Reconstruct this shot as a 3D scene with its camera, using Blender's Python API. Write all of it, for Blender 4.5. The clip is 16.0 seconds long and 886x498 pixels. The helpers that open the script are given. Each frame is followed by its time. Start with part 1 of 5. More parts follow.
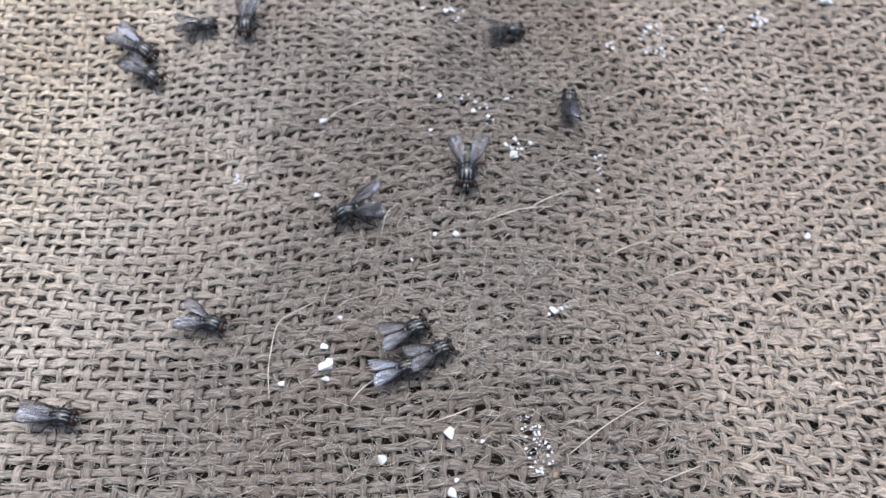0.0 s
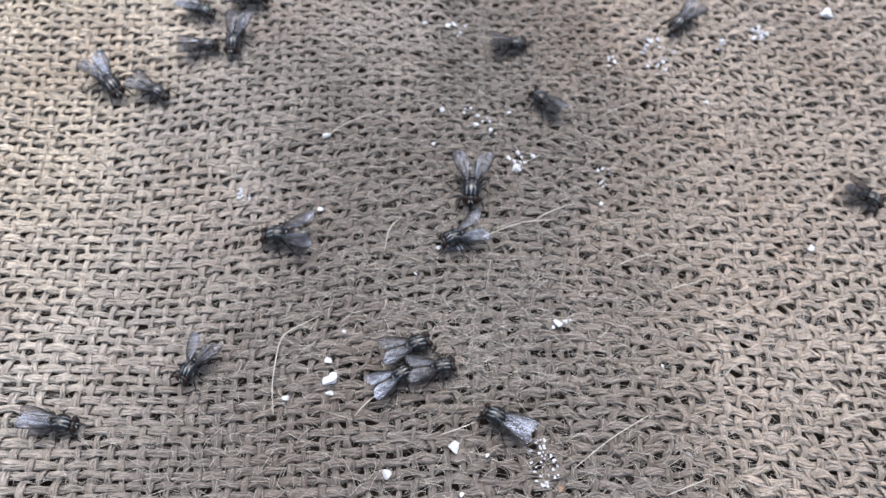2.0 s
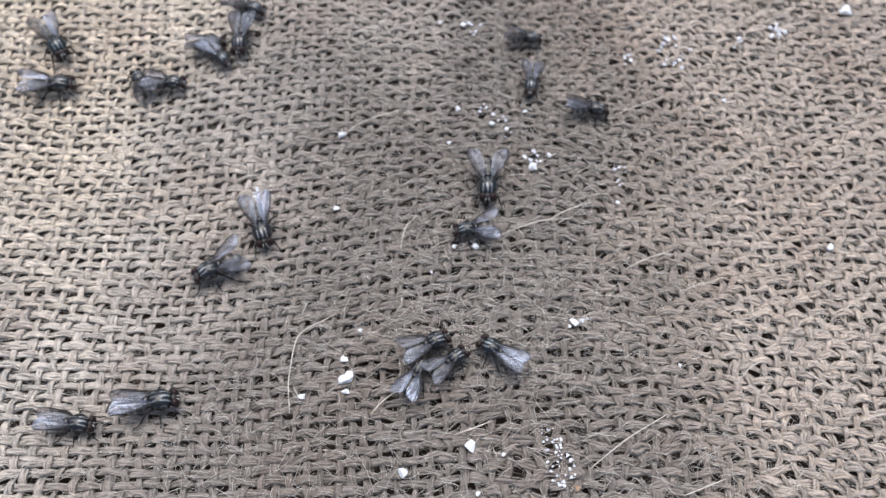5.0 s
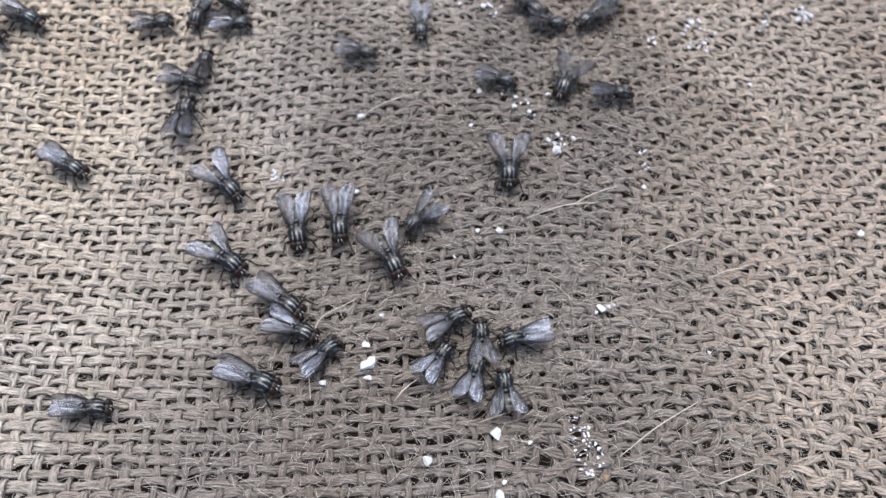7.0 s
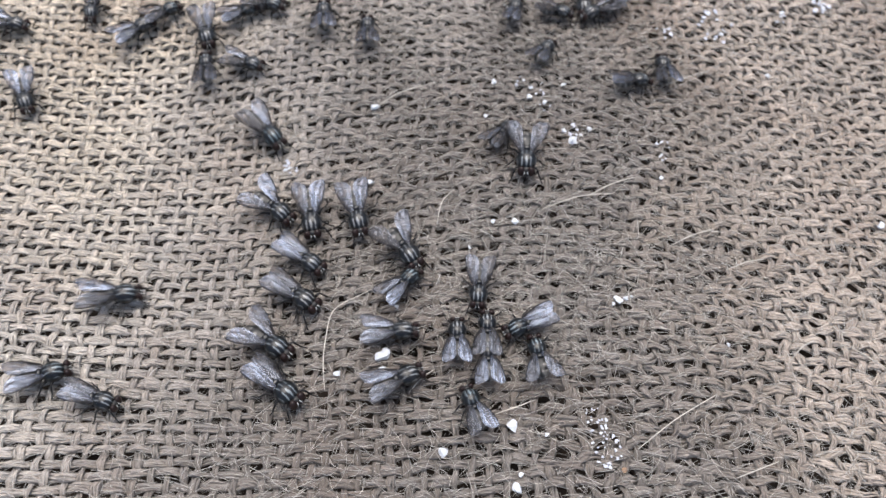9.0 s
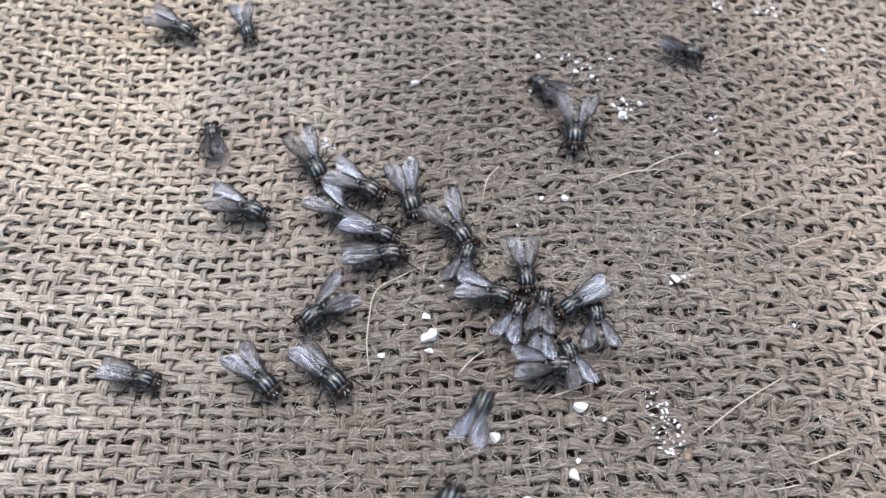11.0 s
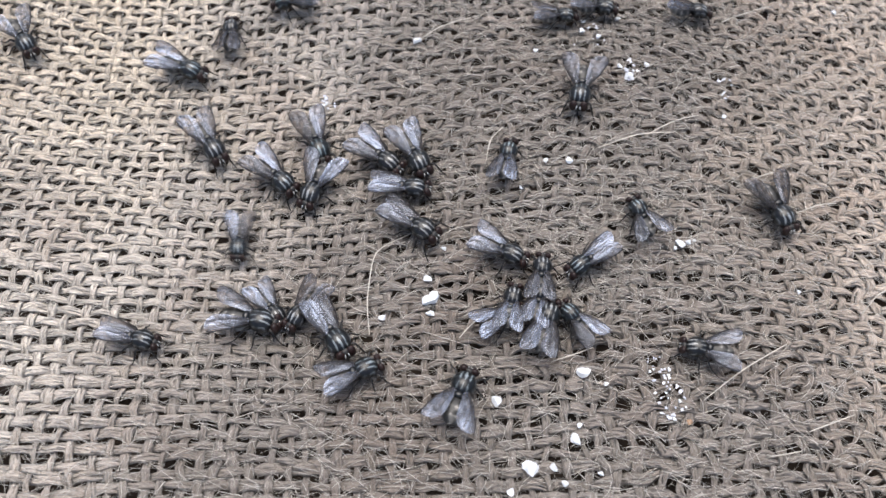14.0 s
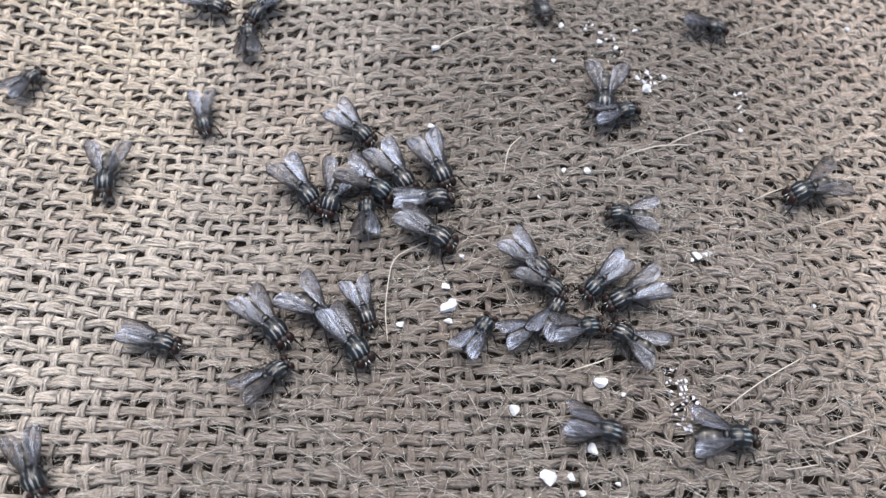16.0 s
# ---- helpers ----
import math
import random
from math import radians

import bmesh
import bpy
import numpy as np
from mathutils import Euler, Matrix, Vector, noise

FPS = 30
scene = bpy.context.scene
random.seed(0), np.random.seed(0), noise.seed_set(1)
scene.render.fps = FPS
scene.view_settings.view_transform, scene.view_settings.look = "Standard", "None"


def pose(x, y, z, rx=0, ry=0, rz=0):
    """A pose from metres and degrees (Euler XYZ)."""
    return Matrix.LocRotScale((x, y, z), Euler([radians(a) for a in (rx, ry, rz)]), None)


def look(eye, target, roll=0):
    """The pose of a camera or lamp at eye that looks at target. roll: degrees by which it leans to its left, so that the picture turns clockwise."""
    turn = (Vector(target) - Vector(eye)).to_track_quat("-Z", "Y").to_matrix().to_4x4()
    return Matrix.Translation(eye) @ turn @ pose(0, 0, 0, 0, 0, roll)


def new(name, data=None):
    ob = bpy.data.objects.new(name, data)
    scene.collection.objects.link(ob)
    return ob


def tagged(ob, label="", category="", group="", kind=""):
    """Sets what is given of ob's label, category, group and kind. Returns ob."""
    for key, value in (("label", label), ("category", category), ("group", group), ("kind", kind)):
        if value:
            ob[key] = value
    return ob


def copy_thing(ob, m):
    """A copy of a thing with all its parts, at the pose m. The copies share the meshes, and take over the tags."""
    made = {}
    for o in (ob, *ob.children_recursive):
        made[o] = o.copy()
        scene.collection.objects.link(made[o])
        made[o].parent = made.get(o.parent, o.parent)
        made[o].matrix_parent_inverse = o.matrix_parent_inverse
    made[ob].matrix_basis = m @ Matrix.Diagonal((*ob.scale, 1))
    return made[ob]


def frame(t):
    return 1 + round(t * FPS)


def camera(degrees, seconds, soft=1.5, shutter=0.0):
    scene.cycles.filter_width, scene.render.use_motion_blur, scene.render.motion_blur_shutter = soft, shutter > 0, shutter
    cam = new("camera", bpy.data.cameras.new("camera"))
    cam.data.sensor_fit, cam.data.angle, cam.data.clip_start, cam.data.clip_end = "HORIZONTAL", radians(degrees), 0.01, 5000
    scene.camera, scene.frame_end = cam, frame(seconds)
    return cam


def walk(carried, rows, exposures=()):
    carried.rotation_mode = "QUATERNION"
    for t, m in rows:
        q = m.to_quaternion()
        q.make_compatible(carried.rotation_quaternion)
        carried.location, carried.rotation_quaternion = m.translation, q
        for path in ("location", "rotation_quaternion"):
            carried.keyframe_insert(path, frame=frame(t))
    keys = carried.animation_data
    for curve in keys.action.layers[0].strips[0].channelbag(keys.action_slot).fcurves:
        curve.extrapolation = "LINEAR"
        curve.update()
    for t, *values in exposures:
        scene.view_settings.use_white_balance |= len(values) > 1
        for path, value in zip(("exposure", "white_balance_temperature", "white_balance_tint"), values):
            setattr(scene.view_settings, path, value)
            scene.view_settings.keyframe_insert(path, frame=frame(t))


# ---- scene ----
cam = camera(56.0, 16.0, soft=1.45, shutter=0.5)
PATH = [
    (0, (0.00735, -0.08222, 0.11882), (0.00586, -0.03288, 0.03186), 4.49),
    (0.5, (0.00802, -0.08245, 0.11857), (0.00696, -0.03208, 0.03219), 4.75),
    (1, (0.00756, -0.08245, 0.11909), (0.00586, -0.03215, 0.03268), 4.12),
    (1.5, (0.00700, -0.08244, 0.11909), (0.00512, -0.03171, 0.03293), 3.91),
    (2, (0.00691, -0.08239, 0.11876), (0.00515, -0.03158, 0.03265), 4.03),
    (2.5, (0.00655, -0.08224, 0.11828), (0.00451, -0.03117, 0.03233), 3.81),
    (3, (0.00669, -0.08205, 0.11872), (0.00422, -0.03083, 0.03287), 3.43),
    (3.5, (0.00680, -0.08216, 0.11839), (0.00436, -0.03120, 0.03238), 3.44),
    (4, (0.00626, -0.08204, 0.11861), (0.00336, -0.03143, 0.03241), 3.02),
    (4.2, (0.00703, -0.08233, 0.11868), (0.00357, -0.03151, 0.03262), 2.36),
    (6.3, (0.00367, -0.08293, 0.11565), (0.00017, -0.03221, 0.02955), 2.44),
    (6.5, (0.00298, -0.08299, 0.11507), (0.00007, -0.03270, 0.02868), 3.10),
    (7, (0.00260, -0.08297, 0.11480), (-0.00042, -0.03272, 0.02839), 3.08),
    (7.5, (0.00164, -0.08312, 0.11407), (-0.00141, -0.03291, 0.02765), 3.11),
    (8, (0.00167, -0.08334, 0.11378), (-0.00147, -0.03267, 0.02762), 3.04),
    (8.5, (0.00242, -0.08370, 0.11318), (-0.00084, -0.03331, 0.02687), 2.90),
    (9, (0.00140, -0.08396, 0.11272), (-0.00240, -0.03358, 0.02642), 2.45),
    (9.2, (0.00128, -0.08401, 0.11244), (-0.00241, -0.03350, 0.02621), 2.53),
    (11.3, (-0.00479, -0.08556, 0.10357), (-0.01012, -0.03449, 0.01775), 0.91),
    (11.5, (-0.00532, -0.08518, 0.10259), (-0.00985, -0.03476, 0.01635), 1.67),
    (12, (-0.00519, -0.08453, 0.10223), (-0.00916, -0.03475, 0.01559), 2.12),
    (12.5, (-0.00459, -0.08559, 0.10256), (-0.01046, -0.03650, 0.01564), 0.25),
    (13, (-0.00573, -0.08514, 0.10312), (-0.01086, -0.03727, 0.01547), 1.06),
    (13.5, (-0.00452, -0.08510, 0.10287), (-0.00811, -0.03741, 0.01504), 2.85),
    (14, (-0.00482, -0.08494, 0.10371), (-0.00882, -0.03757, 0.01574), 2.58),
    (14.5, (-0.00564, -0.08616, 0.10302), (-0.01046, -0.03833, 0.01533), 1.51),
    (15, (-0.00708, -0.08553, 0.10366), (-0.01256, -0.03765, 0.01604), 1.33),
    (15.5, (-0.00800, -0.08521, 0.10331), (-0.01217, -0.03750, 0.01553), 3.02),
    (16, (-0.00893, -0.08532, 0.10387), (-0.01172, -0.03719, 0.01626), 4.99),
]

walk(cam, [(t, look(eye, target, roll)) for t, eye, target, roll in PATH], exposures=[(0, 0.56, 6250, 10), (7, 0.56, 6340, 10), (9.2, 0.56, 6410, 10), (11.3, 0.67, 6470, 10), (16, 0.67, 6470, 10)])
cam.data.dof.use_dof, cam.data.dof.focus_distance, cam.data.dof.aperture_fstop = True, 0.114, 32.0

# ---- light: bright overcast sky, a veiled sun ----
SUN_HEIGHT, SUN_TURN = 76, -12
sky_world = bpy.data.worlds.new("sky")
scene.world = sky_world
sky_world.use_nodes = True
sky = sky_world.node_tree.nodes.new("ShaderNodeTexSky")
sky.sky_type, sky.sun_disc = "NISHITA", False
sky.sun_elevation, sky.sun_rotation = radians(SUN_HEIGHT), radians(SUN_TURN)
sky.air_density, sky.dust_density, sky.ozone_density = 1.0, 4.0, 0.6
sky_world.node_tree.links.new(sky.outputs[0], sky_world.node_tree.nodes["Background"].inputs[0])
sky_world.node_tree.nodes["Background"].inputs[1].default_value = 0.13
sun = new("sun", bpy.data.lights.new("sun", "SUN"))
sun.data.energy, sun.data.angle, sun.data.color = 2.24, radians(50), (1.0, 0.985, 0.965)
sun.matrix_world = look((math.sin(radians(SUN_TURN)) * math.cos(radians(SUN_HEIGHT)), math.cos(radians(SUN_TURN)) * math.cos(radians(SUN_HEIGHT)), math.sin(radians(SUN_HEIGHT))), (0, 0, 0))


# ---- materials ----
def material(name, rough=0.8, metal=0.0, specular=0.5):
    m = bpy.data.materials.new(name)
    m.use_nodes = True
    n, l = m.node_tree.nodes, m.node_tree.links
    b = n["Principled BSDF"]
    b.inputs["Roughness"].default_value = rough
    b.inputs["Metallic"].default_value = metal
    b.inputs["Specular IOR Level"].default_value = specular
    return m, n, l, b


def ramp(n, l, source, stops):
    r = n.new("ShaderNodeValToRGB")
    e = r.color_ramp.elements
    while len(e) < len(stops):
        e.new(0.5)
    for k, (at, colour) in enumerate(stops):
        e[k].position, e[k].color = at, (*colour, 1)
    l.new(source, r.inputs[0])
    return r.outputs[0]


def mixed(n, l, a, b, fac, mode="MIX"):
    x = n.new("ShaderNodeMix")
    x.data_type, x.blend_type = "RGBA", mode
    for value, socket in ((a, x.inputs[6]), (b, x.inputs[7]), (fac, x.inputs[0])):
        if isinstance(value, (int, float)):
            socket.default_value = value
        elif isinstance(value, tuple):
            socket.default_value = (*value, 1)
        else:
            l.new(value, socket)
    return x.outputs[2]


def grain(n, l, stretch, scale=1.0, detail=3.0):
    c, g, t = n.new("ShaderNodeTexCoord"), n.new("ShaderNodeMapping"), n.new("ShaderNodeTexNoise")
    g.inputs["Scale"].default_value = stretch
    t.inputs["Scale"].default_value, t.inputs["Detail"].default_value = scale, detail
    l.new(c.outputs["Object"], g.inputs["Vector"])
    l.new(g.outputs[0], t.inputs["Vector"])
    return t.outputs[0]


def bumped(n, l, b, height, strength, distance):
    u = n.new("ShaderNodeBump")
    u.inputs["Strength"].default_value, u.inputs["Distance"].default_value = strength, distance
    l.new(height, u.inputs["Height"])
    l.new(u.outputs[0], b.inputs["Normal"])


def jute(name, along):
    """Dull grey-brown jute: every strand its own shade, fine fibres along it, blotches of dust and damp."""
    m, n, l, b = material(name, 0.9, 0.0, 0.2)
    b.inputs["Sheen Weight"].default_value, b.inputs["Sheen Roughness"].default_value = 0.18, 0.45
    b.inputs["Sheen Tint"].default_value = (1.0, 0.92, 0.82, 1)
    g = n.new("ShaderNodeNewGeometry")
    o = n.new("ShaderNodeObjectInfo")
    shade = ramp(n, l, g.outputs["Random Per Island"], [(0.0, (0.372, 0.338, 0.300)), (0.35, (0.413, 0.378, 0.337)), (0.75, (0.454, 0.418, 0.375)), (1.0, (0.505, 0.466, 0.420))])
    fibre = grain(n, l, (330, 6500, 6500) if along == "x" else (6500, 330, 6500), 1.0, 4.0)
    fine = ramp(n, l, fibre, [(0.34, (0.68, 0.66, 0.64)), (0.5, (1.0, 1.0, 1.0)), (0.66, (1.2, 1.2, 1.2))])
    colour = mixed(n, l, shade, fine, 1.0, "MULTIPLY")
    blotch = ramp(n, l, grain(n, l, (38, 38, 38), 1.0, 3.0), [(0.33, (0.88, 0.83, 0.80)), (0.5, (1.0, 0.99, 0.98)), (0.7, (1.06, 1.05, 1.04))])
    colour = mixed(n, l, colour, blotch, 1.0, "MULTIPLY")
    # shade painted into the colour: uneven brownish wedge widening down the middle, sides lightened
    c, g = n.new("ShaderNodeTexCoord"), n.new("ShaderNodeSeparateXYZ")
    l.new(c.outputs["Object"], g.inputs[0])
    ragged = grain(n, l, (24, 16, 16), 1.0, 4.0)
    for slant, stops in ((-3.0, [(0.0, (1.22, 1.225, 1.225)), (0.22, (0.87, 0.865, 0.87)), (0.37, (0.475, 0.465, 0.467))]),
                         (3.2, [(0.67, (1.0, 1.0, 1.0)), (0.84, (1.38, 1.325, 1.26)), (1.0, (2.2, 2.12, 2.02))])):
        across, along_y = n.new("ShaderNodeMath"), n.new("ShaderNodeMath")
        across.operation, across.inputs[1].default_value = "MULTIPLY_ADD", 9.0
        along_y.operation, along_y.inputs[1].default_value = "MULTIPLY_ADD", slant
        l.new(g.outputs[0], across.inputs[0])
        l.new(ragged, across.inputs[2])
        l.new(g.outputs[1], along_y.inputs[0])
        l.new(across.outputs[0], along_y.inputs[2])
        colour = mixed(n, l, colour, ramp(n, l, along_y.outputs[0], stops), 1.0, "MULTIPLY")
    # a yellowed patch in one corner, its colour lifted for stronger light there
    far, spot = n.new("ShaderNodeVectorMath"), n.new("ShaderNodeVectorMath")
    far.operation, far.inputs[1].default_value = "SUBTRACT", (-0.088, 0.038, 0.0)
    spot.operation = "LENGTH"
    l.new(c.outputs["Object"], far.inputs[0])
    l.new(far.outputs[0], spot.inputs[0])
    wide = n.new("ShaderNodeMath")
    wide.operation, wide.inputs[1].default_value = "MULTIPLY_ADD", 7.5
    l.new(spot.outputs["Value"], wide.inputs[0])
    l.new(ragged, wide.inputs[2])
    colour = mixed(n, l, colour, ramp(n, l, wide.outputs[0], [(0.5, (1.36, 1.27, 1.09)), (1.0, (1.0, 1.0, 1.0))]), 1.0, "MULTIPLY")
    yarn_tone = ramp(n, l, o.outputs["Random"], [(0.0, (0.92, 0.91, 0.89)), (1.0, (1.06, 1.05, 1.05))])
    colour = mixed(n, l, colour, yarn_tone, 1.0, "MULTIPLY")
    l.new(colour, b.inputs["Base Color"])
    bumped(n, l, b, fibre, 0.7, 0.0003)
    return m


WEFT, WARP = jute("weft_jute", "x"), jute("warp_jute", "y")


def plain(name, colour, rough, stretch=(900, 900, 900), spread=0.25, specular=0.4, bump=0.0):
    m, n, l, b = material(name, rough, 0.0, specular)
    low, high = tuple(c * (1 - spread) for c in colour), tuple(min(1, c * (1 + spread)) for c in colour)
    t = grain(n, l, stretch)
    l.new(ramp(n, l, t, [(0.3, low), (0.7, high)]), b.inputs["Base Color"])
    if bump:
        bumped(n, l, b, t, 0.6, bump)
    return m


FIBRE = plain("loose_jute", (0.52, 0.485, 0.435), 0.8, spread=0.45)
def fuzz_skin():
    m, n, l, b = material("jute_fuzz", 0.9, 0.0, 0.2)
    g = n.new("ShaderNodeNewGeometry")
    l.new(ramp(n, l, g.outputs["Random Per Island"], [(0.0, (0.22, 0.20, 0.175)), (0.5, (0.42, 0.392, 0.355)), (1.0, (0.64, 0.60, 0.55))]), b.inputs["Base Color"])
    return m


FUZZ = fuzz_skin()
STRAW = plain("pale_fibre", (0.50, 0.46, 0.40), 0.7, spread=0.2)
CRUMB = plain("white_crumb", (0.63, 0.645, 0.665), 0.75, (1500, 1500, 1500), 0.1, bump=0.0002)
FLAKE = plain("grey_flake", (0.56, 0.57, 0.63), 0.7, (1800, 1800, 1800), 0.25, bump=0.0002)
CHAFF = plain("orange_chaff", (0.33, 0.21, 0.13), 0.7)
EARTH = plain("dry_earth", (0.05, 0.037, 0.028), 0.95, (60, 60, 60), 0.5, 0.2, bump=0.002)
LEG = plain("black_chitin", (0.012, 0.011, 0.011), 0.5, (1500, 1500, 1500), 0.4, 0.35)
SILVER = plain("silver_line", (0.55, 0.55, 0.54), 0.45, (2500, 2500, 2500), 0.2)
FACE = plain("silver_face", (0.02, 0.019, 0.018), 0.5, (2500, 2500, 2500), 0.4)


def thorax_skin():
    """Ash-grey dusting with four black stripes along the back, black below."""
    m, n, l, b = material("striped_thorax", 0.32, 0.0, 0.5)
    c, s = n.new("ShaderNodeTexCoord"), n.new("ShaderNodeSeparateXYZ")
    l.new(c.outputs["Object"], s.inputs[0])
    k = n.new("ShaderNodeMath")
    k.operation = "ABSOLUTE"
    l.new(s.outputs[0], k.inputs[0])
    w = n.new("ShaderNodeMath")
    w.operation, w.inputs[1].default_value = "MULTIPLY_ADD", 750.0
    l.new(k.outputs[0], w.inputs[0])
    frayed = n.new("ShaderNodeMath")
    frayed.operation, frayed.inputs[1].default_value, frayed.inputs[2].default_value = "MULTIPLY_ADD", 0.3, -0.15
    l.new(grain(n, l, (1800, 1300, 1800), 1.0, 2.0), frayed.inputs[0])
    l.new(frayed.outputs[0], w.inputs[2])
    black, ash = (0.007, 0.007, 0.008), (0.21, 0.212, 0.21)
    bands = ramp(n, l, w.outputs[0], [(0.0, ash), (0.04, ash), (0.08, black), (0.33, black), (0.37, ash), (0.44, ash), (0.48, black), (0.80, black), (0.84, (0.14, 0.14, 0.14)), (0.92, (0.015, 0.015, 0.015))])
    # the pale stripes stop at the cross groove, and the shield behind is black
    y = n.new("ShaderNodeMath")
    y.operation, y.inputs[1].default_value = "MULTIPLY", 330.0
    l.new(s.outputs[1], y.inputs[0])
    along = ramp(n, l, y.outputs[0], [(0.0, (0.04, 0.04, 0.04)), (0.10, (0.05, 0.05, 0.05)), (0.16, (0.5, 0.5, 0.5)), (0.34, (0.5, 0.5, 0.5)), (0.38, (0.1, 0.1, 0.1)), (0.44, (0.1, 0.1, 0.1)), (0.50, (1.0, 1.0, 1.0)), (0.74, (1.2, 1.2, 1.2)), (0.82, (0.3, 0.3, 0.3))])
    bands = mixed(n, l, bands, along, 1.0, "MULTIPLY")
    dust = grain(n, l, (2600, 2600, 2600), 1.0, 3.0)
    colour = mixed(n, l, bands, ramp(n, l, dust, [(0.3, (0.55, 0.55, 0.55)), (0.7, (1.25, 1.25, 1.25))]), 1.0, "MULTIPLY")
    # from ash-grey to a faint blue-green sheen, fly by fly
    o = n.new("ShaderNodeObjectInfo")
    colour = mixed(n, l, colour, ramp(n, l, o.outputs["Random"], [(0.0, (1.0, 0.99, 0.97)), (0.6, (0.9, 0.94, 0.98)), (1.0, (0.74, 0.93, 1.0))]), 1.0, "MULTIPLY")
    l.new(colour, b.inputs["Base Color"])
    bumped(n, l, b, dust, 0.5, 0.0001)
    return m


def abdomen_skin():
    """Grey and black chequers with a dark line down the middle and tan sides."""
    m, n, l, b = material("chequered_abdomen", 0.45, 0.0, 0.5)
    patch = grain(n, l, (1100, 900, 500), 1.0, 1.0)
    c, g, w = n.new("ShaderNodeTexCoord"), n.new("ShaderNodeSeparateXYZ"), n.new("ShaderNodeMath")
    l.new(c.outputs["Object"], g.inputs[0])
    w.operation = "SINE"
    k = n.new("ShaderNodeMath")
    k.operation, k.inputs[1].default_value = "MULTIPLY", 7500.0
    l.new(g.outputs[1], k.inputs[0])
    l.new(k.outputs[0], w.inputs[0])
    bands = ramp(n, l, w.outputs[0], [(0.0, (0.45, 0.45, 0.45)), (0.6, (0.7, 0.7, 0.7)), (0.95, (1.3, 1.28, 1.25))])
    l.new(mixed(n, l, ramp(n, l, patch, [(0.38, (0.008, 0.008, 0.008)), (0.52, (0.03, 0.029, 0.027)), (0.62, (0.22, 0.21, 0.195))]), bands, 1.0, "MULTIPLY"), b.inputs["Base Color"])
    bumped(n, l, b, grain(n, l, (3000, 3000, 3000)), 0.4, 0.0001)
    return m


def eye_skin():
    m, n, l, b = material("compound_eye", 0.42, 0.0, 0.3)
    v = n.new("ShaderNodeTexVoronoi")
    c, g = n.new("ShaderNodeTexCoord"), n.new("ShaderNodeMapping")
    g.inputs["Scale"].default_value = (9000, 9000, 9000)
    l.new(c.outputs["Object"], g.inputs[0])
    l.new(g.outputs[0], v.inputs["Vector"])
    l.new(ramp(n, l, v.outputs["Distance"], [(0.0, (0.026, 0.011, 0.009)), (0.7, (0.012, 0.006, 0.005))]), b.inputs["Base Color"])
    return m


def wing_skin():
    """A clear smoky membrane that shows what is under it and throws back the sky."""
    m, n, l, b = material("wing_membrane")
    clear, gloss, veil, body, whole = (n.new("ShaderNode" + k) for k in ("BsdfTransparent", "BsdfGlossy", "BsdfDiffuse", "MixShader", "MixShader"))
    clear.inputs[0].default_value = (0.74, 0.70, 0.665, 1)
    gloss.inputs["Roughness"].default_value = 0.3
    o = n.new("ShaderNodeObjectInfo")
    tint = ramp(n, l, o.outputs["Random"], [(0.0, (0.40, 0.37, 0.34)), (0.45, (0.78, 0.77, 0.77)), (1.0, (1.1, 1.13, 1.2))])
    l.new(mixed(n, l, (0.40, 0.465, 0.60), tint, 1.0, "MULTIPLY"), gloss.inputs["Color"])
    l.new(mixed(n, l, ramp(n, l, grain(n, l, (700, 350, 350)), [(0.32, (0.10, 0.10, 0.104)), (0.66, (0.235, 0.238, 0.25))]), tint, 1.0, "MULTIPLY"), veil.inputs[0])
    body.inputs[0].default_value = 0.36
    l.new(veil.outputs[0], body.inputs[1])
    l.new(gloss.outputs[0], body.inputs[2])
    l.new(ramp(n, l, grain(n, l, (3200, 420, 420)), [(0.36, (0.14, 0.14, 0.14)), (0.50, (0.27, 0.27, 0.27)), (0.64, (0.54, 0.54, 0.54))]), whole.inputs[0])
    l.new(clear.outputs[0], whole.inputs[1])
    l.new(body.outputs[0], whole.inputs[2])
    u = n.new("ShaderNodeBump")
    u.inputs["Strength"].default_value, u.inputs["Distance"].default_value = 0.8, 0.0002
    l.new(grain(n, l, (900, 450, 450)), u.inputs["Height"])
    l.new(u.outputs[0], gloss.inputs["Normal"])
    l.new(whole.outputs[0], n["Material Output"].inputs[0])
    n.remove(b)
    return m


THORAX, ABDOMEN, EYE, WING = thorax_skin(), abdomen_skin(), eye_skin(), wing_skin()
VEIN = plain("wing_vein", (0.025, 0.022, 0.022), 0.5)


# ---- mesh helpers (millimetres in, metres out) ----
MM = 0.001


def part(name, bm, mat, parent=None, label=""):
    me = bpy.data.meshes.new(name)
    bm.to_mesh(me)
    bm.free()
    me.materials.append(mat)
    ob = new(name, me)
    if parent:
        ob.parent = parent
    return tagged(ob, label)


def smooth(bm):
    for f in bm.faces:
        f.smooth = True
    return bm


def blob(bm, centre, size, turn=0.0, shape=None, u=14, v=9):
    """An egg-like body with the long axis along y; shape(s) gives the width at s from -1 (rear) to 1 (front)."""
    made = bmesh.ops.create_uvsphere(bm, u_segments=u, v_segments=v, radius=1.0)["verts"]
    spin = Matrix.Rotation(radians(turn), 3, "X")
    for p in made:
        x, y, z = p.co.x, p.co.z, p.co.y
        k = shape(y) if shape else 1.0
        q = spin @ Vector((x * k * size[0], y * size[1], z * k * size[2]))
        p.co = (q + Vector(centre)) * MM
    bm.normal_update()
    return made


